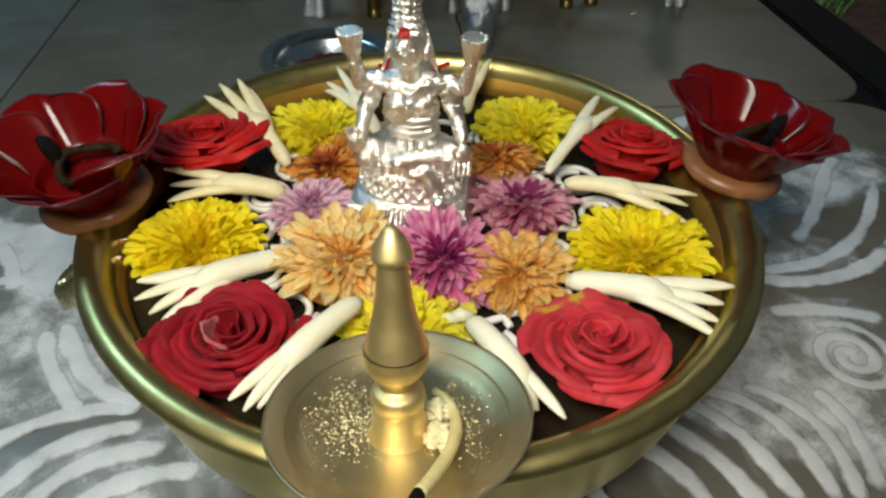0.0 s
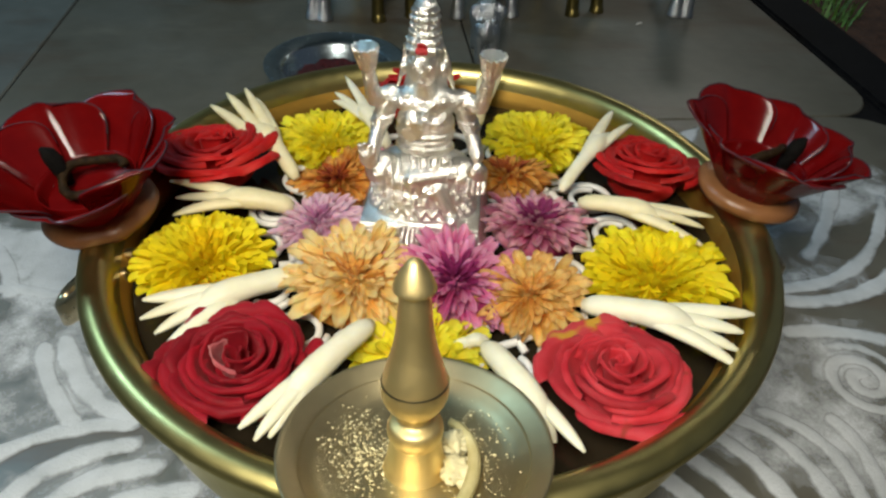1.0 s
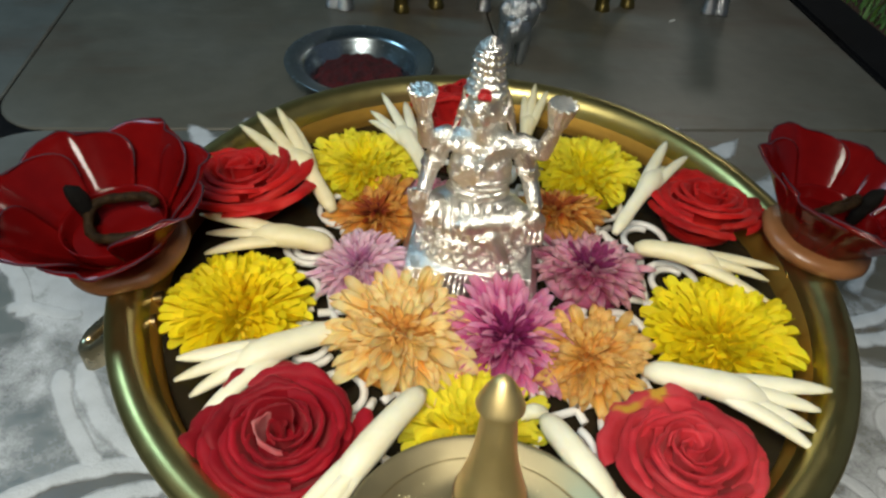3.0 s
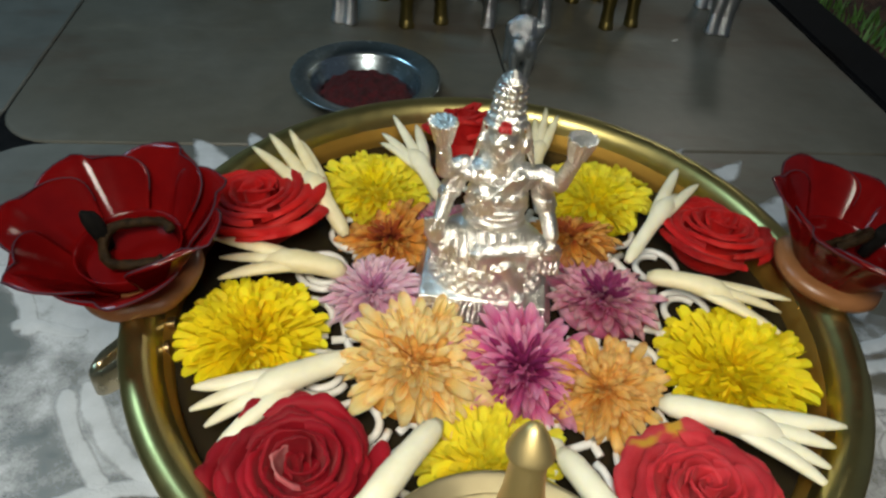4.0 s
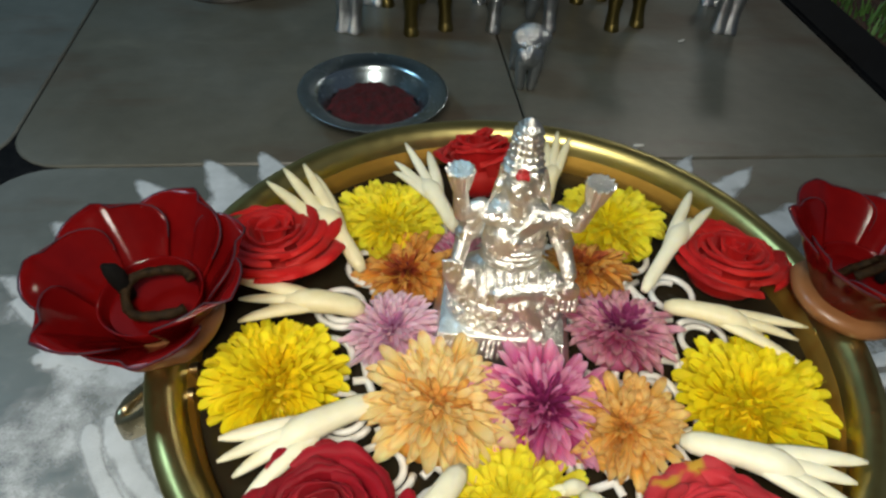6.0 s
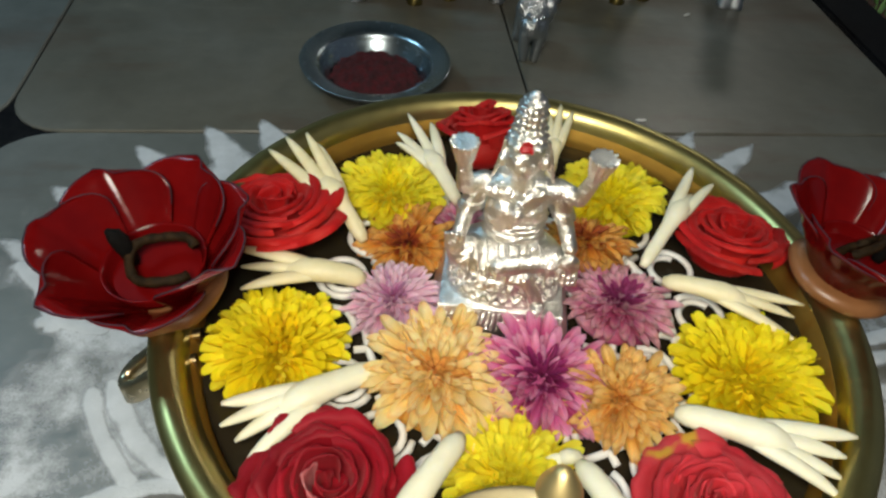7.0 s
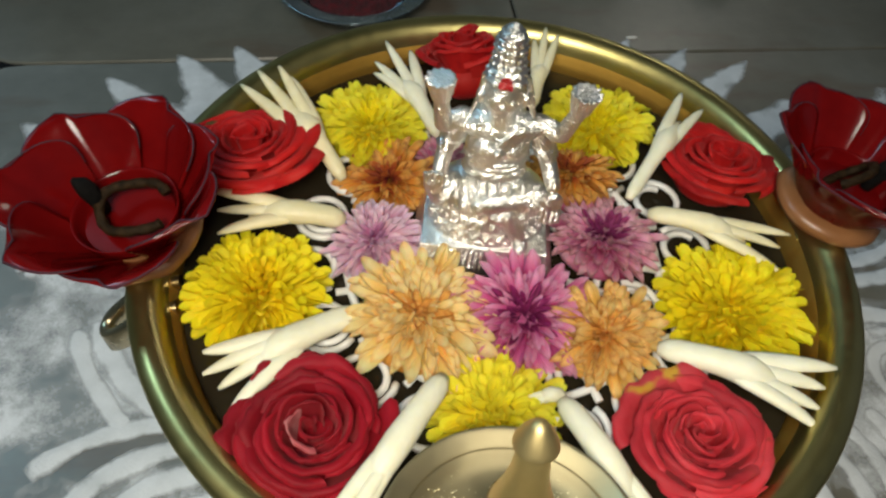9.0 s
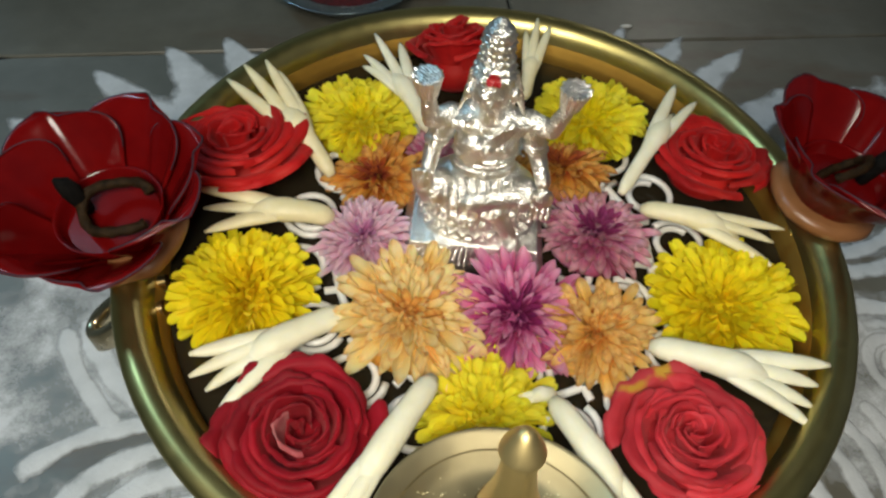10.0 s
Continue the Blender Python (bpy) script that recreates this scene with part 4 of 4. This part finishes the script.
def lotus_lamp(m, label, wick_turn, seed, upright):
    rnd = random.Random(seed)
    root = thing("lotus_oil_lamp", m, label, "oil lamp", "lotus lamps on the bowl")
    part("base", lathe("base", [(0.0, 0.0), (0.019, 0.0), (0.0222, 0.0015), (0.0236, 0.0040), (0.0228, 0.0068), (0.0200, 0.0082), (0.0, 0.0082)], CLAY, 48, 0.05), root, label="brown wax base disc")
    part("cup", lathe("cup", smooth_profile([(0.0, 0.0084), (0.012, 0.0086), (0.0175, 0.0120), (0.0195, 0.0190), (0.0185, 0.0188), (0.0163, 0.0130), (0.010, 0.0100), (0.0, 0.0098)], 3), RED_PLASTIC, 48), root, label="red plastic oil cup")
    for k in range(7):
        me, edge = lamp_petal("petal", 0.0295 * rnd.uniform(0.90, 1.08), 0.0245 * rnd.uniform(0.90, 1.10), rnd.uniform(0.7, 1.3))
        ob = part("petal", me, root, pose(0, 0, 0.0050, 0, 0, 16 + 360 * k / 7 + rnd.uniform(-5, 5)))
        part("edge", edge, ob, label="dark bound petal edge")
    part("oil", lathe("oil", [(0.0, 0.0140), (0.010, 0.0140), (0.0166, 0.0141)], RED_PLASTIC, 32), root)
    pts = []
    for k in range(30):
        a = radians(20 + 300 * k / 29)
        flat = Vector((0.0125 * math.cos(a), 0.0125 * math.sin(a), 0.0205 + 0.0015 * math.sin(3 * a)))
        raised = Vector((0.0130 * math.cos(a), 0.002, 0.0225 + 0.0120 * math.sin(a)))
        pts.append(flat.lerp(raised, upright))
    wick = part("wick", tube("wick", pts, [0.0019 * (1 + 0.12 * math.sin(k * 2.2)) for k in range(30)], WICK, 8), root, pose(0.004, -0.001, 0, 0, 0, wick_turn), "oily twisted cotton wick")
    tip = [Vector((-0.009, 0.003, 0.016)), Vector((-0.0095, 0.0032, 0.0225)), Vector((-0.0105, 0.0036, 0.0275)), Vector((-0.0115, 0.0038, 0.0310)), Vector((-0.0135, 0.0040, 0.0335))]
    part("burnt_tip", tube("burnt_tip", tip, [0.0024, 0.0031, 0.0036, 0.0031, 0.0009], CHAR, 9), root, pose(0, 0, 0, 0, 0, wick_turn * 0.3), "charred black wick tip")
    return root


lotus_lamp(pose(-0.1415, -0.0010, 0.0995, 3, -5, 0), "red plastic lotus oil lamp with a burnt wick", 0, 41, 0.15)
lotus_lamp(pose(0.1435, -0.0035, 0.0995, 0, 7, 0) @ pose(0, 0, 0, 0, 0, 190), "red plastic lotus oil lamp with a burnt wick", 20, 42, 0.6)

# ---- brass incense plate with its spindle ----
plate = thing("incense_plate", pose(-0.0193, -0.1315, 0.1005, -11, 0, 0) @ Matrix.Scale(0.915, 4), "brass incense plate with a turned spindle resting on the bowl", "incense holder")
part("dish", lathe("dish", smooth_profile([(0.0, -0.004), (0.020, -0.004), (0.034, -0.001), (0.0405, 0.005), (0.0435, 0.0095), (0.0440, 0.0108), (0.0428, 0.0110), (0.0390, 0.0088), (0.0372, 0.0076),
                                                 (0.0362, 0.0066), (0.0300, 0.0028), (0.018, 0.0008), (0.0, 0.0006)], 5), BRASS_PLATE, 128), plate, label="shallow brass dish with a grooved rim")
spindle_profile = smooth_profile([(0.0, 0.0), (0.0100, 0.0), (0.0096, 0.003), (0.0084, 0.010), (0.0078, 0.0125), (0.0086, 0.0140), (0.0090, 0.0165), (0.0082, 0.0190), (0.0056, 0.0205), (0.0052, 0.0225), (0.0058, 0.0240),
                                  (0.0084, 0.0262), (0.0102, 0.0300), (0.0101, 0.0340), (0.0088, 0.0395), (0.0070, 0.0455), (0.0057, 0.0520), (0.0050, 0.0590), (0.0047, 0.0630), (0.0047, 0.0648), (0.0060, 0.0656), (0.0062, 0.0667),
                                  (0.0050, 0.0696), (0.0034, 0.0724), (0.0018, 0.0744), (0.0, 0.0752)], 4)
part("spindle", lathe("spindle", spindle_profile, BRASS_SPINDLE, 56), plate, Matrix.Diagonal((1, 1, 1.05, 1)), label="turned brass spindle with a conical finial")
part("groove", lathe("groove", [(0.0094, 0.0362), (0.0104, 0.0366), (0.0094, 0.0370)], HANDLE, 48), plate)
part("foot", lathe("foot", smooth_profile([(0.0, -0.0340), (0.016, -0.0340), (0.018, -0.032), (0.010, -0.024), (0.007, -0.014), (0.012, -0.006), (0.020, -0.0035)], 3), BRASS_PLATE, 40), plate, label="brass stem foot")

random.seed(8)
verts, faces = [], []
for _ in range(1250):
    if random.random() < 0.62:
        x, y = random.gauss(-0.017, 0.0065), random.gauss(0.006, 0.0085)
    else:
        x, y = random.gauss(0.017, 0.006), random.gauss(0.002, 0.010)
    rr = math.hypot(x, y)
    if rr < 0.0105 or rr > 0.034:
        continue
    z = 0.0008 + 0.0060 * max(0, (rr - 0.018) / 0.018) ** 1.4
    s = min(0.0011, abs(random.gauss(0.00012, 0.00018)) + 0.00009)
    i = len(verts)
    for dx, dy, dz in ((1, 0, 0), (-1, 0.2, 0), (0.1, 1, 0), (-0.1, -1, 0), (0, 0.1, 1), (0, 0, -0.6)):
        verts.append((x + s * dx * random.uniform(0.7, 1.3), y + s * dy * random.uniform(0.7, 1.3), z + s * 0.6 * (1 + dz)))
    faces += [(i + a, i + b, i + c) for a, b, c in ((0, 2, 4), (2, 1, 4), (1, 3, 4), (3, 0, 4), (2, 0, 5), (1, 2, 5), (3, 1, 5), (0, 3, 5))]
crumbs = new("resin_crumbs", mesh_of("resin_crumbs", verts, faces, CRUMB, smooth=False))
crumbs.matrix_basis = plate.matrix_basis
tagged(crumbs, "pale yellow resin crumbs scattered on the brass plate", "crumbs", kind="stuff")


def lump(place, radii, seed):
    bm = bmesh.new()
    bmesh.ops.create_icosphere(bm, subdivisions=4, radius=1.0)
    for v in bm.verts:
        v.co *= 1 + 0.45 * noise.fractal(v.co * 1.7 + Vector((seed, 0, 0)), 1.0, 2.0, 4)
        v.co = Vector((v.co.x * radii[0], v.co.y * radii[1], v.co.z * radii[2]))
    ob = new("resin_lump", from_bmesh("resin_lump", bm, LUMP))
    ob.matrix_basis = plate.matrix_basis @ pose(*place)
    tagged(ob, "crumbly pale yellow resin lump on the brass plate", "resin", "resin lumps")


lump((0.0135, 0.0045, 0.0042), (0.0045, 0.0042, 0.0040), 1)
lump((0.0130, -0.0065, 0.0040), (0.0046, 0.0058, 0.0036), 5)
lump((0.0080, 0.0105, 0.0030), (0.0028, 0.0028, 0.0026), 9)
cotton = thing("cotton_wick", plate.matrix_basis.copy(), "cream cotton wick with a charred end on the brass plate", "wick")
wpts = [(0.0100, 0.0170, 0.004), (0.0160, 0.0120, 0.005), (0.0190, 0.0030, 0.0055), (0.0185, -0.0070, 0.0060), (0.0150, -0.0170, 0.0068), (0.0095, -0.0265, 0.0085), (0.0050, -0.0340, 0.0110), (0.0010, -0.0400, 0.0125)]
fine = []
for a, b, c in zip(wpts, wpts[1:], wpts[2:]):
    fine += bezier((Vector(a) + Vector(b)) / 2, b, (Vector(b) + Vector(c)) / 2, 6)[:-1]
part("cord", tube("cord", fine, [0.0014 + 0.0008 * min(1, k / 12) for k in range(len(fine))], CREAM_WICK, 10), cotton)
part("burnt_end", tube("burnt_end", [fine[-1], fine[-1] + Vector((-0.0018, -0.003, 0.0008)), fine[-1] + Vector((-0.003, -0.005, 0.001))], [0.0022, 0.0019, 0.0010], CHAR, 9), cotton, label="charred brown end")

# ---- things on the floor behind ----
dish = thing("steel_dish", pose(-0.0530, 0.3055, 0.0), "round stainless steel dish with a wide flat rim", "dish")
part("body", lathe("body", smooth_profile([(0.0, 0.0), (0.030, 0.0), (0.036, 0.003), (0.043, 0.013), (0.0455, 0.0175), (0.0500, 0.0195), (0.0590, 0.0215), (0.0602, 0.0228), (0.0590, 0.0232), (0.0500, 0.0212),
                                               (0.0450, 0.0190), (0.0415, 0.0130), (0.0345, 0.0045), (0.029, 0.0016), (0.0, 0.0016)], 5), STEEL, 96), dish)
bm = bmesh.new()
bmesh.ops.create_grid(bm, x_segments=70, y_segments=70, size=0.038)
bmesh.ops.delete(bm, geom=[v for v in bm.verts if v.co.length > 0.0365 + 0.004 * noise.noise(v.co * 90)], context="VERTS")
for v in bm.verts:
    q = 1 - (v.co.length / 0.0395) ** 2
    v.co.z = 0.0050 + 0.0105 * max(q, 0) ** 0.7 + 0.0030 * noise.fractal(v.co * 120, 1.0, 2.0, 4) + 0.0010 * noise.noise(v.co * 700)
powder = new("red_powder", from_bmesh("red_powder", bm, KUMKUM))
powder.matrix_basis = pose(-0.0530, 0.3050, 0.0)
tagged(powder, "heap of dark red ritual powder in the steel dish", "powder", kind="stuff")

pot = thing("dark_pot", pose(-0.2020, 0.5640, 0.0), "low blackened metal pot with a ringed foot", "pot")
part("body", lathe("body", smooth_profile([(0.0, 0.0), (0.050, 0.0), (0.0525, 0.003), (0.0500, 0.007), (0.0440, 0.010), (0.0430, 0.016), (0.0500, 0.030), (0.0560, 0.050), (0.0580, 0.062), (0.0560, 0.063),
                                               (0.0480, 0.034), (0.0, 0.020)], 4), IRON, 64), pot)


def animal(name, m, mat, label, bulk=1.0, head_low=False):
    """A cast four-legged figurine, facing -y, its feet on z = 0."""
    bm = bmesh.new()
    s = bulk
    blob(bm, (0, 0.035, 0.062), (0.024 * s, 0.046, 0.026))
    blob(bm, (0, 0.000, 0.064), (0.023 * s, 0.020, 0.024))
    for sx in (-1, 1):
        for y in (-0.004, 0.064):
            limb(bm, (sx * 0.0165 * s, y + 0.003, 0.052), (sx * 0.0180 * s, y, 0.022), 0.0105, 0.0068)
            limb(bm, (sx * 0.0180 * s, y, 0.022), (sx * 0.0185 * s, y - 0.002, 0.004), 0.0062, 0.0072)
            bmesh.ops.create_cone(bm, cap_ends=True, segments=16, radius1=0.0086, radius2=0.0068, depth=0.006, matrix=Matrix.Translation((sx * 0.0185 * s, y - 0.003, 0.003)))
    limb(bm, (0, -0.008, 0.075), (0, -0.026, 0.098), 0.015, 0.011)
    blob(bm, (0, -0.038, 0.101), (0.011, 0.018, 0.011))
    for sx in (-1, 1):
        blob(bm, (sx * 0.014, -0.028, 0.108), (0.007, 0.003, 0.006))
        limb(bm, (sx * 0.006, -0.028, 0.110), (sx * 0.010, -0.026, 0.122), 0.0026, 0.0012)
    limb(bm, (0, 0.080, 0.070), (0, 0.088, 0.030), 0.0035, 0.0025)
    if head_low:
        limb(bm, (0, -0.030, 0.092), (0.001, -0.036, 0.060), 0.0110, 0.0085)
        limb(bm, (0.001, -0.036, 0.060), (-0.002, -0.034, 0.030), 0.0085, 0.0055)
    ob = new(name, from_bmesh(name, bm, mat))
    ob.matrix_basis = m
    cast(ob, 0.0016, 1)
    return tagged(ob, label, "figurine", "animal figurines")


animal("animal_figurine", pose(-0.0705, 0.4600, 0, 0, 0, -22), SILVER, "cast silver animal figurine standing on the tiles", 0.34)
animal("animal_figurine", pose(0.0030, 0.4600, 0, 0, 0, 18), GOLD, "dull gold-toned animal figurine standing on the tiles", 1.00)
animal("animal_figurine", pose(0.0990, 0.4640, 0, 0, 0, 4), SILVER, "cast silver animal figurine with a hanging trunk", 1.58, True)
animal("animal_figurine", pose(0.2080, 0.4720, 0, 0, 0, 18), GOLD, "dull gold-toned animal figurine standing on the tiles", 0.85)
animal("animal_figurine", pose(0.3170, 0.4640, 0, 0, 0, -12), SILVER, "cast silver animal figurine standing on the tiles", 0.32)
# the small one in front, head raised over close-set legs
bm = bmesh.new()
blob(bm, (0, 0.004, 0.0430), (0.0175, 0.0125, 0.0160))
blob(bm, (0, 0.020, 0.0300), (0.0130, 0.0190, 0.0140))
blob(bm, (0, -0.004, 0.0330), (0.0125, 0.0085, 0.0125))
for sx in (-1, 1):
    limb(bm, (sx * 0.0070, -0.004, 0.0280), (sx * 0.0048, -0.0035, 0.0030), 0.0056, 0.0040)
    limb(bm, (sx * 0.0080, 0.030, 0.0220), (sx * 0.0085, 0.032, 0.0030), 0.0052, 0.0040)
    blob(bm, (sx * 0.0110, 0.000, 0.0480), (0.0065, 0.0050, 0.0075))
    blob(bm, (sx * 0.0060, -0.0085, 0.0440), (0.0022, 0.0020, 0.0022), cuts=1)
blob(bm, (0, -0.0085, 0.0350), (0.0050, 0.0046, 0.0095))
small = new("small_figurine", from_bmesh("small_figurine", bm, SILVER))
small.matrix_basis = pose(0.0825, 0.3470, 0.0, 0, 0, -6)
cast(small, 0.0010, 1)
tagged(small, "small cast silver animal figurine standing upright on the tiles", "figurine", "animal figurines")
random.seed(4)
for x, y, a in ((0.262, 0.435, 30), (0.160, 0.255, 0)):
    bm = bmesh.new()
    blob(bm, (0, 0, 0.001), (0.0050, 0.0016, 0.0010))
    ob = new("dropped_petal", from_bmesh("dropped_petal", bm, LACE))
    ob.matrix_basis = pose(x, y, 0, 0, 0, a)
    tagged(ob, "tiny white petal dropped on the stone tiles", "petal")

# ---- chalk drawing on the floor ----
rangoli = thing("rangoli", pose(0.0, 0.002, 0.0), "white chalk powder floor drawing of petals and swirls", "rangoli")


def stroke(name, points, widths, lift=0.0012, density=0.95):
    """A ridge of powder along points, thick in the middle and thinning to its edges."""
    points = [Vector((*p, 0)) for p in points]
    verts, faces, uvs = [], [], []
    for i, p in enumerate(points):
        d = (points[min(i + 1, len(points) - 1)] - points[max(i - 1, 0)]).normalized()
        side = Vector((-d.y, d.x, 0))
        end = min(1.0, 0.25 + min(i, len(points) - 1 - i) / 2.0)
        for u, h, dens in ((-1.35, 0.0, 0.0), (-0.75, 0.55, 0.62), (0, 1.0, 1.0), (0.75, 0.55, 0.62), (1.35, 0.0, 0.0)):
            wob = 1 + 0.30 * noise.noise((p.x * 60 + u, p.y * 60, 1.0))
            verts.append(p + side * u * widths[i] / 2 * wob + Vector((0, 0, 0.0005 + lift * h * end)))
            uvs.append((0.5, density * dens * end + 0.12))
    for i in range(len(points) - 1):
        for k in range(4):
            a = 5 * i + k
            faces.append((a, a + 1, a + 6, a + 5))
    part(name, mesh_of(name, verts, faces, POWDER, True, uvs), rangoli)


def polar(r, deg):
    return (r * math.cos(radians(deg)), r * math.sin(radians(deg)))


def arc(a, bend, b, n=16):
    """A bow from a to b, both (radius, degrees), that swings by bend degrees in the middle."""
    mid = polar((a[0] + b[0]) / 2, (a[1] + b[1]) / 2 + bend)
    return [tuple(p[:2]) for p in bezier((*polar(*a), 0), (*mid, 0), (*polar(*b), 0), n)]


def film(name, r0, r1, d0, d1, density, n=30):
    """A thin dusting of powder over a sector of the ring round the bowl."""
    verts, faces, uvs = [], [], []
    rows = 8
    for i in range(n + 1):
        for j in range(rows + 1):
            d = d0 + (d1 - d0) * i / n
            r = r0 + (r1 - r0) * j / rows
            e = min(1.0, 5 * min(i / n, 1 - i / n), 4 * (1 - j / rows) + 0.1)
            verts.append((*polar(r, d), 0.00035))
            uvs.append((0.5, density * e))
    for i in range(n):
        for j in range(rows):
            k = i * (rows + 1) + j
            faces.append((k, k + rows + 1, k + rows + 2, k + 1))
    part(name, mesh_of(name, verts, faces, POWDER, True, uvs), rangoli)


def flame(deg, tip_r, lean, base_r=0.18, width=0.044):
    """A filled flame-shaped petal whose tip bends sideways."""
    pts = arc((base_r, deg - lean * 0.4), lean * 0.25, (tip_r, deg + lean * 0.2), 16)
    stroke("flame", pts, [width * (0.75 + 0.5 * math.sin(math.pi * min(1, k / 9))) * (1 - (k / 15.5) ** 2.2) + 0.002 for k in range(16)], 0.0008, 0.95)


def bow(a, b, c, d, width):
    """A stroke along a cubic bow."""
    pts = []
    for k in range(24):
        t = k / 23
        pts.append(tuple((1 - t) ** 3 * a[i] + 3 * t * (1 - t) ** 2 * b[i] + 3 * t * t * (1 - t) * c[i] + t**3 * d[i] for i in (0, 1)))
    stroke("stroke", pts, [1.25 * width * (0.9 + 0.22 * noise.noise((k * 0.35, a[0] * 50, 0))) for k in range(24)])


film("dusting", 0.12, 0.27, 163, 196, 0.52)
film("dusting", 0.12, 0.34, 140, 166, 0.26)
film("dusting", 0.12, 0.25, 194, 232, 0.40)
film("dusting", 0.12, 0.27, -34, 4, 0.56)
film("dusting", 0.16, 0.30, 2, 26, 0.30)
film("dusting", 0.25, 0.40, 16, 30, 0.62)
film("dusting", 0.12, 0.26, 100, 146, 0.40)
film("dusting", 0.12, 0.26, 26, 70, 0.36)
film("dusting", 0.12, 0.24, 232, 326, 0.22)
for deg, tip_r in ((122, 0.287), (129.4, 0.302), (138.5, 0.313), (149.8, 0.322), (159, 0.312)):
    flame(deg, tip_r, -14, width=0.050)
for deg, tip_r in ((60, 0.296), (52, 0.312), (44.4, 0.330), (35, 0.338)):
    flame(deg, tip_r, -10, width=0.042)
for k, deg in enumerate(range(236, 312, 7)):
    side = -1 if deg < 270 else 1
    stroke("ray", arc((0.118, deg - side * 3), side * -5, (0.225, deg + side * 4), 18), [0.0072 + 0.0018 * math.sin(2.1 * k + i * 0.5) for i in range(18)])
# curls and rays beside the garden
bow((0.330, 0.148), (0.305, 0.141), (0.291, 0.090), (0.245, 0.056), 0.0080)
bow((0.208, 0.032), (0.252, 0.025), (0.303, 0.053), (0.341, 0.121), 0.0075)
bow((0.204, 0.024), (0.236, 0.015), (0.265, 0.016), (0.304, 0.044), 0.0085)
bow((0.304, 0.044), (0.325, 0.058), (0.345, 0.080), (0.352, 0.118), 0.0080)
bow((0.127, -0.060), (0.144, -0.073), (0.153, -0.089), (0.158, -0.118), 0.0070)
bow((0.112, -0.072), (0.126, -0.086), (0.136, -0.102), (0.140, -0.120), 0.0080)
bow((0.097, -0.083), (0.108, -0.092), (0.114, -0.103), (0.117, -0.120), 0.0080)
bow((0.137, -0.054), (0.164, -0.061), (0.177, -0.082), (0.175, -0.120), 0.0070)
bow((0.159, -0.053), (0.191, -0.066), (0.194, -0.093), (0.185, -0.121), 0.0070)
bow((0.195, -0.060), (0.207, -0.071), (0.205, -0.094), (0.196, -0.116), 0.0070)
bow((0.200, -0.004), (0.216, -0.002), (0.240, -0.004), (0.262, -0.016), 0.0090)
swirl = [(0.229 + (0.0030 + 0.00064 * k) * math.cos(0.40 * k + 0.5), -0.040 + (0.0030 + 0.00064 * k) * math.sin(0.40 * k + 0.5)) for k in range(36)]
stroke("swirl", swirl, [0.0066] * 36)
# leaf outlines and rays on the other side
bow((-0.196, 0.023), (-0.184, -0.006), (-0.165, -0.031), (-0.142, -0.038), 0.0085)
bow((-0.212, -0.056), (-0.192, -0.039), (-0.168, -0.037), (-0.142, -0.038), 0.0080)
bow((-0.200, -0.086), (-0.185, -0.059), (-0.165, -0.049), (-0.139, -0.050), 0.0085)
bow((-0.180, -0.088), (-0.168, -0.067), (-0.149, -0.061), (-0.124, -0.063), 0.0090)
bow((-0.160, -0.092), (-0.148, -0.077), (-0.131, -0.075), (-0.109, -0.077), 0.0090)
bow((-0.203, 0.019), (-0.204, 0.000), (-0.178, -0.032), (-0.172, -0.039), 0.0075)
bow((-0.245, 0.059), (-0.232, 0.067), (-0.214, 0.051), (-0.203, 0.055), 0.0070)
bow((-0.269, 0.107), (-0.251, 0.094), (-0.237, 0.072), (-0.234, 0.053), 0.0080)

# ---- the floor's tiles ----
tile = tile_mesh("tile", PITCH - 0.0016, PITCH - 0.0016, TILE)
tile_grey = tile_mesh("tile_grey", PITCH - 0.0016, PITCH - 0.0016, TILE_GREY)
edge_w = 0.4195 - JOINT_X
tile_edge = tile_mesh("tile_edge", edge_w - 0.0016, PITCH - 0.0016, TILE)
for i in range(-5, 1):
    for j in range(-6, 4):
        y = JOINT_Y + (j + 0.5) * PITCH
        if i == 0:
            part("tile", tile_edge, floor, pose(JOINT_X + edge_w / 2, y, 0))
        else:
            part("tile", tile_grey if i < -1 or j < 0 else tile, floor, pose(JOINT_X + (i + 0.5) * PITCH, y, 0))
